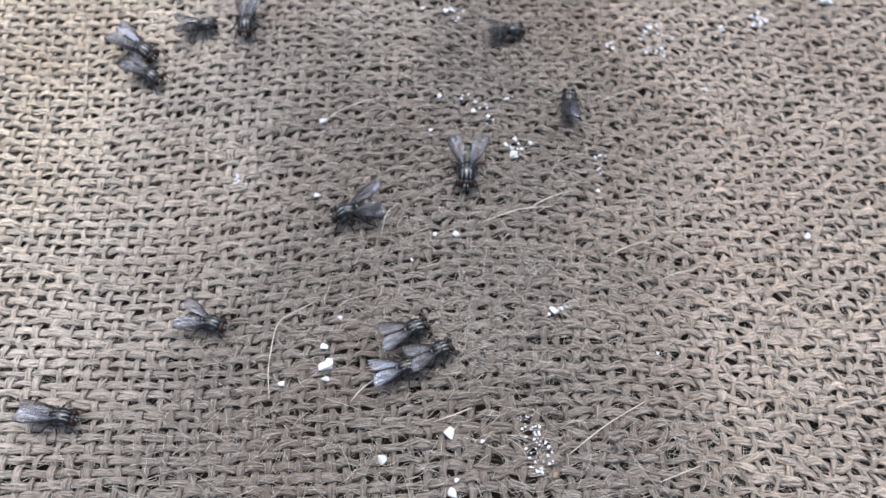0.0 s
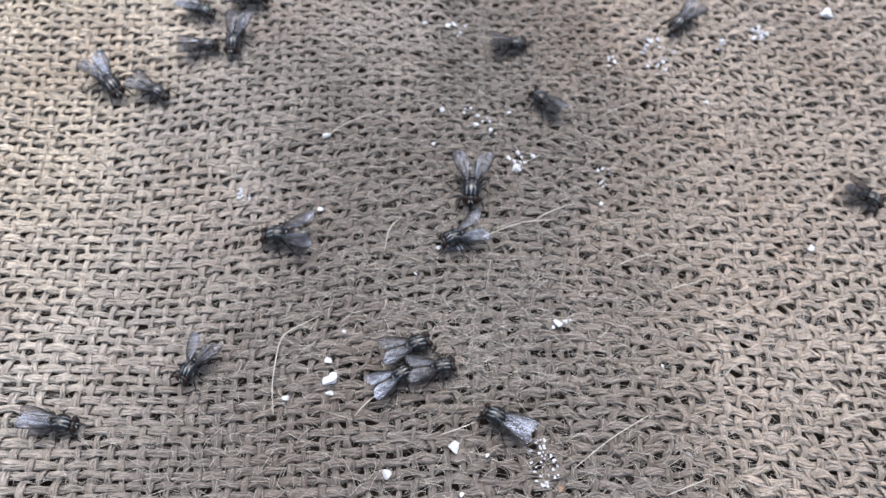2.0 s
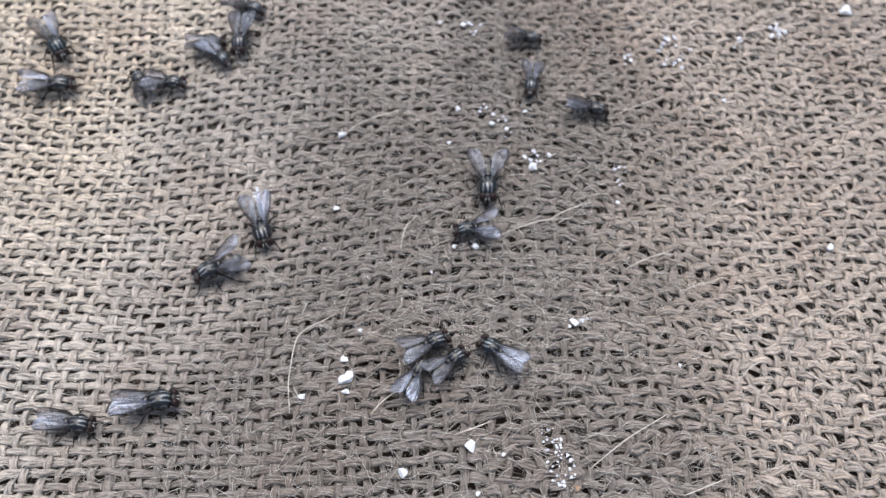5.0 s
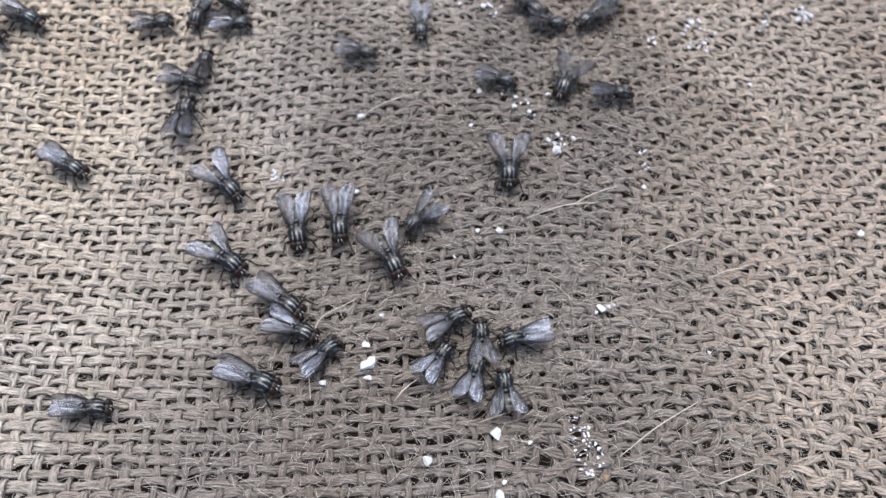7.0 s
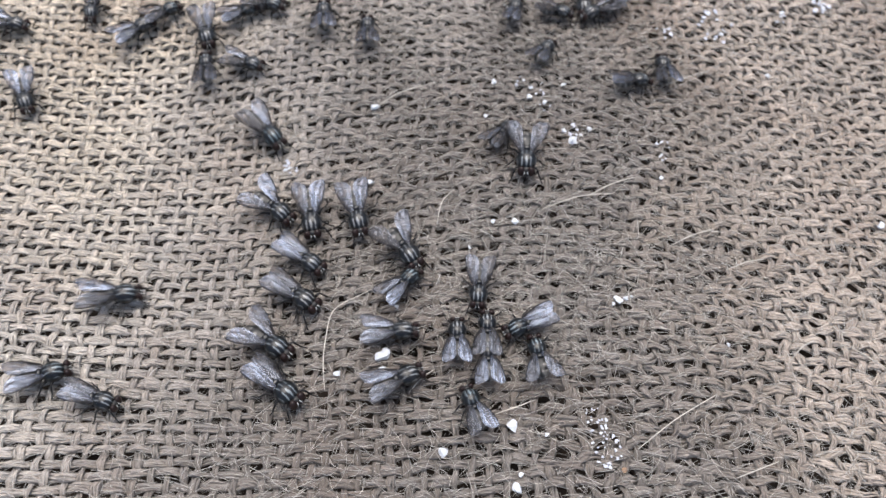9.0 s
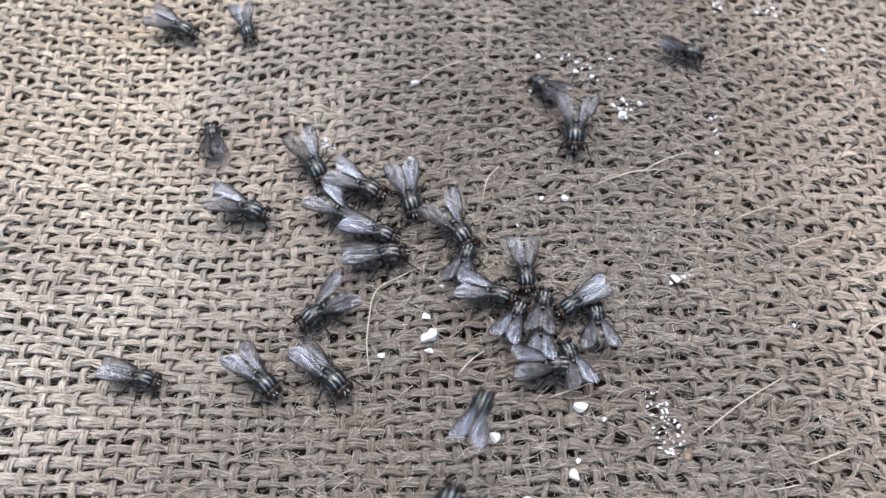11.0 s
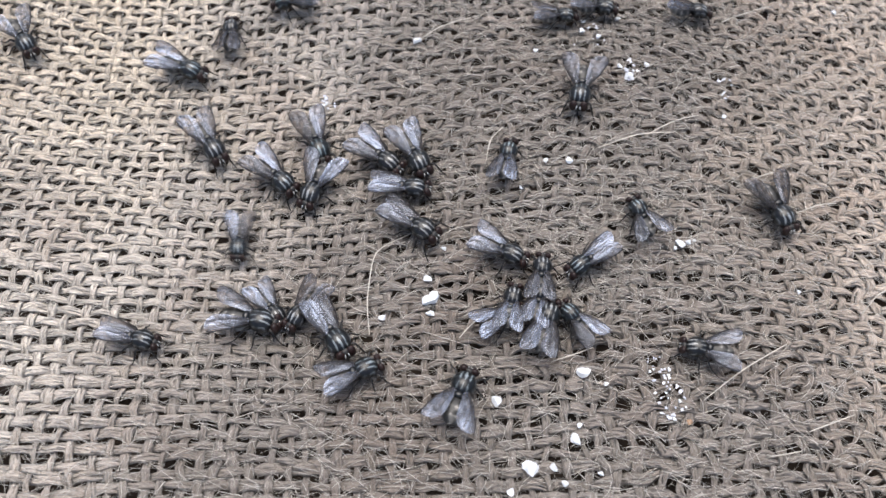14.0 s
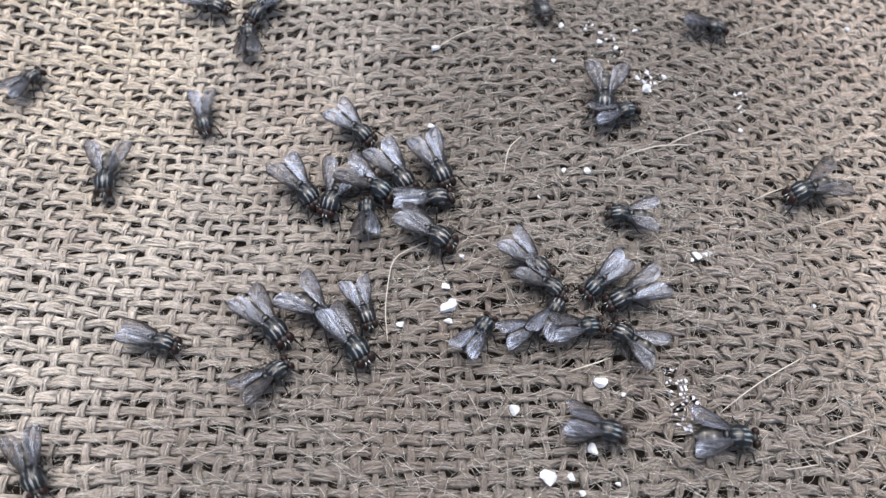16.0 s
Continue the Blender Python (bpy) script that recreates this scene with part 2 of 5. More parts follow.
def tube(bm, points, radii, sides=6):
    """A tapered tube through points."""
    rings = []
    pts = [Vector(p) for p in points]
    for k, p in enumerate(pts):
        d = (pts[min(k + 1, len(pts) - 1)] - pts[max(k - 1, 0)]).normalized()
        a = d.cross(Vector((0.13, 0.31, 0.94))).normalized()
        b = d.cross(a)
        rings.append([bm.verts.new((p + radii[k] * (math.cos(w) * a + math.sin(w) * b)) * MM) for w in (2 * math.pi * i / sides for i in range(sides))])
    for r, s in zip(rings, rings[1:]):
        for i in range(sides):
            bm.faces.new((r[i], r[(i + 1) % sides], s[(i + 1) % sides], s[i]))
    bm.faces.new(rings[0][::-1])
    bm.faces.new(rings[-1])


# ---- the cloth: form, then yarn by yarn ----
def surf(x, y):
    """Height of the cloth's upper face in mm at x, y in mm."""
    return (1.6 * np.sin(0.045 * x + 0.6) * np.cos(0.03 * y + 0.4) + 0.9 * np.sin(0.07 * y + 0.03 * x + 1.0)
            + 0.5 * np.sin(0.11 * x - 0.06 * y))


def on_cloth(x, y, up, turn):
    """The pose of a thing that stands on the cloth, tilted with it."""
    z = float(surf(x, y))
    sx, sy = float(surf(x + 2, y) - surf(x - 2, y)) / 4, float(surf(x, y + 2) - surf(x, y - 2)) / 4
    normal = Vector((-sx, -sy, 1)).normalized()
    tilt = Vector((0, 0, 1)).rotation_difference(normal).to_matrix().to_4x4()
    return Matrix.Translation((x * MM, y * MM, (z + up) * MM)) @ tilt @ Matrix.Rotation(radians(turn), 4, "Z")


PITCH_WARP, PITCH_WEFT, LEAN = 2.25, 1.74, radians(7.0)
U0, U1, V0, V1 = -108.0, 108.0, -82.0, 76.0
rng = np.random.default_rng(11)


def wander(s, reach, size):
    """A smooth random line along s: reach is its usual wavelength, size its swing."""
    out = np.zeros_like(s)
    for k in range(4):
        out += np.sin(s * 2 * math.pi / (reach * rng.uniform(0.5, 1.8)) + rng.uniform(0, 6.28)) / 4
    return out * size * 1.6


def laid(u, v):
    """From the weave's own directions to the world, pulled out of square here and there."""
    du = 1.6 * np.sin(v * 0.05 + 0.5) + 0.8 * np.sin(u * 0.06 + v * 0.03)
    dv = 1.8 * np.sin(u * 0.034 + 1.1) + 0.9 * np.sin(u * 0.07 + v * 0.05 + 2.0)
    u, v = u + du, v + dv
    return u * math.cos(LEAN) - v * math.sin(LEAN), u * math.sin(LEAN) + v * math.cos(LEAN)


STRANDS = 7


def frayed(u, v):
    """From 0, where the weave lies neat and open, to 1, where it is worn and frayed."""
    return 1 / (1 + np.exp(-(u + 0.25 * v + 14) / 8))


def yarn(name, mat, parent, u, v, rise, along, full):
    """One flattened yarn of seven loose strands along u, v, with its rise over and under the others."""
    s = u if along == "u" else v
    # tidy yarns on one side of the cloth, rougher ones over the rest
    rough = frayed(u, v)
    thick = full * (1.02 - 0.01 * rough) * (1.0 + wander(s, 24, 0.22) + wander(s, 4, 0.26) * (0.45 + 0.6 * rough))
    verts, faces = [], []
    n = len(s)
    spin = rng.uniform(0, 6.28)
    for k in range(STRANDS):
        angle = spin + k * 2 * math.pi / STRANDS + s * (2 * math.pi / 34) + wander(s, 9, 0.6) * (0.35 + 0.75 * rough)
        reach = 0.42 if k % 3 else 0.2
        side = reach * np.cos(angle) * thick * 1.32 + wander(s, 3.5, 0.16) * (0.55 + 0.55 * rough)
        high = reach * np.sin(angle) * thick * 0.13 + wander(s, 3.5, 0.07)
        fat = (0.34 if k % 3 else 0.4) * thick * (1 + wander(s, 4, 0.35))
        for j in range(3):
            a = angle + j * 2 * math.pi / 3
            du, dz = fat * np.cos(a), fat * np.sin(a) * 0.27
            if along == "u":
                x, y = laid(u, v + side + du)
            else:
                x, y = laid(u + side + du, v)
            z = surf(x, y) + rise + high + dz - 0.72
            verts.append(np.stack([x, y, z], -1))
        base = k * 3 * n
        for j in range(3):
            a0, b0 = base + j * n, base + ((j + 1) % 3) * n
            i = np.arange(n - 1)
            faces.append(np.stack([a0 + i, a0 + i + 1, b0 + i + 1, b0 + i], -1))
    me = bpy.data.meshes.new(name)
    me.from_pydata(np.concatenate(verts) * MM, [], np.concatenate(faces).tolist())
    me.polygons.foreach_set("use_smooth", np.ones(len(me.polygons), bool))
    me.materials.append(mat)
    ob = new(name, me)
    ob.parent = parent
    return ob


def burlap():
    cloth = tagged(new("burlap_cloth"), "coarse grey-brown jute sacking, loosely woven and fraying, laid over the ground", "sackcloth", kind="structure")
    warps, wefts = np.arange(U0, U1, PITCH_WARP), np.arange(V0, V1, PITCH_WEFT)
    swing = 0.36
    for i, v in enumerate(wefts):
        u = np.arange(U0, U1, PITCH_WARP / 3)
        rise = 0.95 * swing * np.cos(math.pi * ((u - U0) / PITCH_WARP + i)) * (1 + wander(u, 9, 0.3)) + wander(u, 12, 0.1)
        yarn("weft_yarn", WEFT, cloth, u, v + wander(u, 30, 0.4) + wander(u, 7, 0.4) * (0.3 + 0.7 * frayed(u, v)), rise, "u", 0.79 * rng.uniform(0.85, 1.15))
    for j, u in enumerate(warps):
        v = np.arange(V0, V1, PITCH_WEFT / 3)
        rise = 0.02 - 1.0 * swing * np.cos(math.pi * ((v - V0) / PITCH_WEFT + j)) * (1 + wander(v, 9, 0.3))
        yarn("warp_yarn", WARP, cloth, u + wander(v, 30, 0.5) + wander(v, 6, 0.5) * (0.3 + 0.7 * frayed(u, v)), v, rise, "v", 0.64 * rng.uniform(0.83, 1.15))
    return cloth


def strewn(x, y):
    """The stretch of cloth on which loose fibres lie."""
    return -70 - (y + 71) * 0.32 < x < 74 + (y + 60) * 0.2 and -78 < y < 52 + 0.14 * x


def hairs(cloth, count):
    """Loose ends of fibre that stand off the yarns everywhere."""
    verts, faces = [], []
    for k in range(count + 480):
        x, y = rng.uniform(-100, 100), rng.uniform(-78, 66)
        if k >= count:
            # a scuffed stretch in the middle, where fibres stand up thickly
            x, y = rng.normal(14, 20), rng.normal(-22, 7)
        if k >= count + 400:
            x, y = rng.normal(10.5, 2.2), rng.normal(-30, 2.6)
        if not strewn(x, y):
            continue
        long = rng.uniform(1.8, 5.5) if k % 6 else rng.uniform(6.0, 11.0)
        way, bend = rng.normal(0.12, 0.4) + (math.pi if rng.random() < 0.5 else 0), rng.normal(0, 1.1)
        if rng.random() < 0.2:
            way += math.pi / 2
        r = rng.uniform(0.022, 0.045)
        steps = 6
        lift, top = rng.uniform(-0.6, 0.05), rng.uniform(0.1, 0.6)
        for q in range(steps):
            f = q / (steps - 1)
            a = way + bend * f
            x, y = x + math.cos(a) * long / steps, y + math.sin(a) * long / steps
            z = float(surf(x, y)) + lift + top * math.sin(math.pi * f * 0.8)
            for j in range(3):
                w = a + math.pi / 2
                c, d = r * (1 - 0.5 * f) * math.cos(j * 2.094), r * (1 - 0.5 * f) * math.sin(j * 2.094)
                verts.append((x + c * math.cos(w), y + c * math.sin(w), z + d))
            if q:
                b = len(verts) - 6
                faces += [(b + j, b + (j + 1) % 3, b + 3 + (j + 1) % 3, b + 3 + j) for j in range(3)]
    me = bpy.data.meshes.new("loose_fibres")
    me.from_pydata(np.array(verts) * MM, [], faces)
    me.polygons.foreach_set("use_smooth", np.ones(len(me.polygons), bool))
    me.materials.append(FIBRE)
    ob = new("loose_fibres", me)
    return tagged(ob, "fine loose jute fibres fraying from the sacking", "fibre", kind="stuff")


def fuzz(cloth):
    """Fine fibres that lie along the yarns where these come to the top, a little askew."""
    verts, faces = [], []
    for i, v0 in enumerate(np.arange(V0, V1, PITCH_WEFT)):
        for j, u0 in enumerate(np.arange(U0, U1, PITCH_WARP)):
            across = (i + j) % 2 == 0
            if not strewn(*laid(u0, v0)):
                continue
            for k in range(5 if across else 3):
                long, skew, r = (rng.uniform(2.0, 4.2) if across else rng.uniform(1.2, 2.2)), rng.normal(0, 0.5), rng.uniform(0.018, 0.042)
                off, top, bow = rng.uniform(-0.7, 0.7), rng.uniform(-0.4, 0.08), rng.normal(0, 0.25)
                for q in range(4):
                    f = q / 3 - 0.5
                    a, b = f * long, off + f * long * skew + bow * (0.25 - f * f)
                    u, v = (u0 + a, v0 + b) if across else (u0 + b, v0 + a)
                    x, y = laid(u, v)
                    z = float(surf(x, y)) + top - 1.7 * f * f - 0.35 * abs(off)
                    for n in range(3):
                        c, d = r * math.cos(n * 2.094), r * math.sin(n * 2.094)
                        verts.append((x + (0 if across else c), y + (c if across else 0), z + d))
                    if q:
                        m = len(verts) - 6
                        faces += [(m + n, m + (n + 1) % 3, m + 3 + (n + 1) % 3, m + 3 + n) for n in range(3)]
    me = bpy.data.meshes.new("yarn_fuzz")
    me.from_pydata(np.array(verts) * MM, [], faces)
    me.polygons.foreach_set("use_smooth", np.ones(len(me.polygons), bool))
    me.materials.append(FUZZ)
    tagged(new("yarn_fuzz", me), "short jute fibres fuzzing the yarns of the sacking", "fibre", kind="stuff")


def ground():
    bm = bmesh.new()
    bmesh.ops.create_grid(bm, x_segments=60, y_segments=60, size=0.3)
    for p in bm.verts:
        p.co.z = -0.0075 + (0.003 * noise.noise(p.co * 14) if p.co.length > 0.17 else 0.0)
        # the sheet runs on to the horizon
        far = 1 + 150 * max(0.0, (max(abs(p.co.x), abs(p.co.y)) - 0.2) / 0.1) ** 3
        p.co.x, p.co.y = p.co.x * far, p.co.y * far
    tagged(part("ground", bm, EARTH), "bare dark brown earth under the sacking", "ground", kind="structure")


# ---- crumbs, flakes and long fibres ----
def crumb_pose(x, y):
    return Matrix.Translation((x * MM, y * MM, (float(surf(x, y)) - 0.12) * MM)) @ Matrix.Rotation(x * 0.7 + y, 4, "Z")


def crumb(x, y, size, mat, name, label, group, flat=0.7):
    bm = bmesh.new()
    made = bmesh.ops.create_icosphere(bm, subdivisions=2, radius=1.0)["verts"]
    seed = Vector((x, y, size))
    for p in made:
        k = 1 + 0.75 * noise.noise(p.co * 0.9 + seed) + 0.35 * noise.noise(p.co * 2.3 + seed)
        q = p.co * k
        # broken faces
        for j in range(3):
            face = Vector((math.sin(x * 3 + j * 2.1), math.cos(y * 5 + j * 1.7), 0.6 * math.sin(x + y + j))).normalized()
            over = q.dot(face) - 0.55
            if over > 0:
                q -= face * over
        p.co = Vector((q.x * size * 0.58, q.y * size * 0.58, q.z * size * 0.5 * flat + size * 0.22 * flat)) * MM
    ob = part(name, bm, mat)
    ob.matrix_world = crumb_pose(x, y)
    return tagged(ob, label, "crumb", group)


CRUMBS = (
    (-10.2, -37.1, 1.9), (-11.1, -33.8, 1.2), (-10.0, -39.1, 0.9), (-16.4, -40.5, 1.0), (0.1, -50.2, 1.4), (7.3, -12.9, 1.0),
    (3.8, -13.2, 0.7), (-17.0, -6.5, 1.0), (-18.6, 8.5, 1.4), (1.6, 16.2, 0.9), (7.9, 13.0, 0.9), (10.6, 12.0, 0.9), (8.1, 15.4, 0.7), (13.7, 16.7, 0.8),
    (0.8, 8.1, 0.8), (15.6, 3.9, 1.5), (18.3, 6.6, 0.9), (66.0, -5.2, 1.2), (76.4, 51.1, 2.4), (55.0, 42.4, 0.9), (30.3, -1.7, 0.7))
SPECKS = (
    (0.6, 39.5, 1.2), (-4.0, 39.2, 0.7), (51.0, 26.2, 0.9), (39.9, -29.7, 0.5), (11.0, -51.9, 0.7), (14.2, -45.9, 0.6), (-9.4, -28.8, 0.7), (0.5, -18.0, 0.5),
    (23.8, -24.4, 1.3), (24.8, -23.9, 0.8), (25.7, -23.5, 0.5), (23.0, -25.0, 0.5), (5.0, -58.2, 1.9), (8.0, -57.7, 0.9), (9.5, -59.5, 0.9), (2.9, -61.5, 1.0), (10.5, -53.7, 1.4), (13.9, -57.7, 0.6), (14.1, 5.8, 0.8))
# scattered spills of flakes: x, y, how many, how wide, the least and the largest size
SPILLS = ((22.6, -46.8, 28, 2.2, 0.18, 0.55), (20.9, -42.6, 18, 1.7, 0.18, 0.5), (62.5, 45.4, 12, 1.8, 0.4, 1.1), (42.0, 36.6, 20, 3.4, 0.3, 0.9), (32.2, 34.2, 8, 1.6, 0.3, 0.8),
          (-30.4, -4.3, 12, 1.5, 0.2, 0.7), (31.2, 4.3, 10, 1.8, 0.2, 0.6), (15.9, 5.9, 12, 2.2, 0.2, 0.7), (8.5, 14.5, 14, 4.2, 0.2, 0.6), (2.0, 39.3, 8, 2.2, 0.3, 0.8), (54.5, 41.0, 5, 1.2, 0.3, 0.7))
FIBRES = (
    ((-17.7, -43.3), (-18.9, -38.5), (-19.3, -30.3), (-14.0, -26.5)), ((-18.5, 8.0), (-15.0, 11.3), (-8.4, 15.2)),
    ((26.8, -46.6), (31.8, -42.0), (37.8, -37.6)), ((48.1, -32.0), (50.2, -29.2), (52.4, -27.7)), ((57.9, -28.0), (60.5, -29.9), (64.0, -31.3)),
    ((66.6, -35.3), (69.4, -34.1), (72.8, -33.1)),
    ((39.1, 24.4), (34.8, 21.1), (30.7, 18.6)), ((-5.7, -42.3), (-4.3, -40.4), (-2.5, -38.4)),
    ((40.0, -49.2), (43.0, -47.8), (46.0, -46.2)), ((34.7, -53.1), (36.9, -52.6), (39.0, -51.8)), ((18.5, -7.1), (22.4, -4.5), (26.3, -2.3)), ((6.7, -44.0), (9.6, -42.8), (12.2, -41.2)), ((11.3, -10.5), (16.8, -7.8), (22.5, -6.1)), ((-5.0, -14.3), (-4.8, -10.4), (-3.0, -7.6)), ((40.1, -17.4), (43.4, -15.8), (46.2, -14.8)), ((31.5, -14.3), (34.8, -12.3), (38.5, -10.2)))


def litter():
    for x, y, size in CRUMBS + SPECKS:
        crumb(x, y, size, CRUMB, "crumb", "small white crumb lying on the sacking", "white crumbs")
    for x, y, count, wide, least, most in SPILLS:
        for k in range(count):
            a, r = rng.uniform(0, 6.28), wide * math.sqrt(rng.random())
            crumb(x + r * math.cos(a), y + 1.3 * r * math.sin(a), rng.uniform(least, most), FLAKE if k % 3 else CRUMB, "flake", "tiny pale flake caught in the weave", "pale flakes", 0.5)
    crumb(25.0, -49.6, 0.8, CHAFF, "chaff", "orange-brown bit of chaff in the weave", "", 0.35)
    for line in FIBRES:
        bm = bmesh.new()
        pts = []
        for (ax, ay), (bx, by) in zip(line, line[1:]):
            for q in range(6):
                f = q / 6
                pts.append((ax + (bx - ax) * f, ay + (by - ay) * f))
        pts.append(line[-1])
        # rounded by averaging
        for _ in range(3):
            pts = [pts[0]] + [tuple((a[i] + 2 * b[i] + c[i]) / 4 for i in (0, 1)) for a, b, c in zip(pts, pts[1:], pts[2:])] + [pts[-1]]
        n = len(pts)
        tube(bm, [(x, y, float(surf(x, y)) + 0.15 + 0.6 * math.sin(math.pi * i / (n - 1))) for i, (x, y) in enumerate(pts)], [0.065 + 0.03 * math.sin(math.pi * i / (n - 1)) for i in range(n)], 5)
        tagged(part("straw_fibre", smooth(bm), STRAW), "long pale stray fibre lying across the weave", "fibre", "stray fibres")


# ---- the flies ----
def wing(parent, side, spread):
    """Membrane with veins; side is 1 or -1, spread the angle from the body's line in degrees."""
    a = radians(spread)
    root, length = Vector((0.66 * side, 0.38, 2.3 + 0.05 * side)), 4.45
    back, out = Vector((math.sin(a) * side, -math.cos(a), 0.13)), Vector((math.cos(a) * side, math.sin(a), -0.1))

    def at(f, g):
        # f along the wing, g across from the front edge (1) to the rear edge (-1)
        blunt = math.sqrt(max(0.0, 1 - max(0.0, (f - 0.62) / 0.385) ** 2.2))
        front = 0.5 * blunt * min(1.0, 0.35 + f * 1.5)
        rear = 1.42 * blunt * min(1.0, 0.22 + 1.2 * f) ** 0.9
        w = front * g if g > 0 else rear * g
        return root + back * (length * f) + out * w + Vector((0, 0, 0.16 * math.sin(math.pi * f) - 0.10 * g * g + 0.04 * f * math.sin(11 * g) + 0.03 * math.sin(9 * f)))

    bm = bmesh.new()
    rows, cols = 11, 13
    for deck in (0.0, 0.02):
        grid = [[bm.verts.new((at(i / (rows - 1), 1 - 2 * j / (cols - 1)) + Vector((0, 0, deck))) * MM) for j in range(cols)] for i in range(rows)]
        for r, s in zip(grid, grid[1:]):
            for j in range(cols - 1):
                quad = (r[j], r[j + 1], s[j + 1], s[j])
                bm.faces.new(quad if deck else quad[::-1])
    membrane = part("wing", smooth(bm), WING, parent, "smoky clear membrane wing with dark veins")
    bm = bmesh.new()
    up = Vector((0, 0, 0.025))
    for first, last, end in ((1.0, 1.0, 0.95), (0.55, 0.72, 0.93), (0.2, 0.35, 0.95), (-0.15, 0.05, 0.93), (-0.4, -0.55, 0.88)):
        tube(bm, [at(0.02 + end * i / 8, first + (last - first) * i / 8) + up for i in range(9)], [(0.075 if first == 1.0 else 0.04) - 0.003 * i for i in range(9)], 4)
    for f, g, h in ((0.5, 0.3, -0.1), (0.7, -0.05, -0.5)):
        tube(bm, [at(f, g) + up, at(f + 0.02, h) + up], [0.03, 0.03], 4)
    part("wing_vein", bm, VEIN, membrane)


def leg(parent, side, y, reach, sweep):
    """Femur up and out, tibia down, tarsus flat on the ground."""
    bm = bmesh.new()
    hip = Vector((0.55 * side, y, 0.95))
    knee = Vector((side * (0.6 + reach * 0.5), y + sweep * 0.45, 1.55))
    ankle = Vector((side * (0.6 + reach * 0.85), y + sweep * 0.95, 0.35))
    toe = Vector((side * (0.6 + reach * 1.1), y + sweep * 1.4, 0.02))
    tube(bm, [hip, hip.lerp(knee, 0.5) + Vector((0, 0, 0.08)), knee], [0.15, 0.19, 0.12], 6)
    tube(bm, [knee, knee.lerp(ankle, 0.5), ankle], [0.115, 0.1, 0.085], 6)
    tube(bm, [ankle, ankle.lerp(toe, 0.5) + Vector((0, 0, -0.05)), toe], [0.075, 0.065, 0.07], 5)
    for k in range(5):
        p = knee.lerp(ankle, (k + 0.5) / 5)
        tube(bm, [p, p + Vector((side * 0.16 * (-1) ** k, 0.1, -0.08))], [0.018, 0.007], 3)
    part("leg", smooth(bm), LEG, parent)


def fly(spread, label):
    """A house fly, 6.5 mm long without its wings, facing +y, feet at z = 0."""
    thing = tagged(new("fly"), label, "fly", "flies on the sacking")
    bm = bmesh.new()
    blob(bm, (0, 1.32, 1.55), (1.32, 1.48, 1.1), -11, lambda s: 1.0 - 0.16 * max(0, s) ** 2 - 0.1 * max(0, -s) ** 2, 20, 14)
    for k in range(18):
        x, y = random.uniform(-0.9, 0.9), random.uniform(0.1, 2.4)
        z = 1.55 + 1.0 * math.sqrt(max(0.05, 1 - (x / 1.1) ** 2 - ((y - 1.32) / 1.45) ** 2))
        tube(bm, [(x, y, z - 0.05), (x * 1.15, y - 0.22, z + 0.2)], [0.018, 0.006], 3)
    part("thorax", smooth(bm), THORAX, thing, "ash-grey thorax with four black stripes")
    bm = bmesh.new()
    blob(bm, (0, -0.16, 2.1), (0.62, 0.42, 0.4), -18)
    part("scutellum", smooth(bm), THORAX, thing, "grey shield behind the thorax")
    bm = bmesh.new()
    blob(bm, (0, -1.45, 1.45), (1.14, 1.75, 0.88), -3, lambda s: 1.0 if s > -0.1 else 1.0 - 0.35 * (s + 0.1) ** 2, 16, 12)
    for k in range(14):
        x, y = random.uniform(-0.7, 0.7), random.uniform(-2.9, -0.8)
        z = 1.42 + 0.85 * math.sqrt(max(0.05, 1 - (x / 1.12) ** 2 - ((y + 1.45) / 1.75) ** 2))
        tube(bm, [(x, y, z - 0.05), (x * 1.1, y - 0.22, z + 0.14)], [0.018, 0.006], 3)
    part("abdomen", smooth(bm), ABDOMEN, thing, "grey and black chequered abdomen")
    bm = bmesh.new()
    blob(bm, (0, 2.86, 1.28), (0.72, 0.4, 0.7), 12, None, 12, 8)
    for side in (1, -1):
        tube(bm, [(0.11 * side, 3.14, 1.28), (0.15 * side, 3.32, 1.1), (0.15 * side, 3.34, 0.92)], [0.05, 0.075, 0.05], 5)
    head = part("head", smooth(bm), FACE, thing, "dark head with a silvery face")
    for side in (1, -1):
        bm = bmesh.new()
        tube(bm, [(0.17 * side, 3.15, 1.64), (0.21 * side, 3.25, 1.4), (0.31 * side, 3.26, 1.14)], [0.04, 0.08, 0.05], 5)
        part("face_stripe", smooth(bm), SILVER, head, "silvery white line along the eye")
        bm = bmesh.new()
        blob(bm, (0.6 * side, 2.94, 1.42), (0.5, 0.42, 0.72), 10, None, 12, 9)
        part("eye", smooth(bm), EYE, head, "dark red-brown compound eye")
    bm = bmesh.new()
    tube(bm, [(0, 2.98, 0.8), (0, 3.08, 0.45), (0, 3.12, 0.12)], [0.14, 0.1, 0.16], 7)
    part("proboscis", smooth(bm), LEG, head)
    for side in (1, -1):
        wing(thing, side, spread)
        leg(thing, side, 2.0, 1.2, 1.3)
        leg(thing, side, 1.25, 1.95, -0.25)
        leg(thing, side, 0.6, 1.6, -1.9)
    return thing


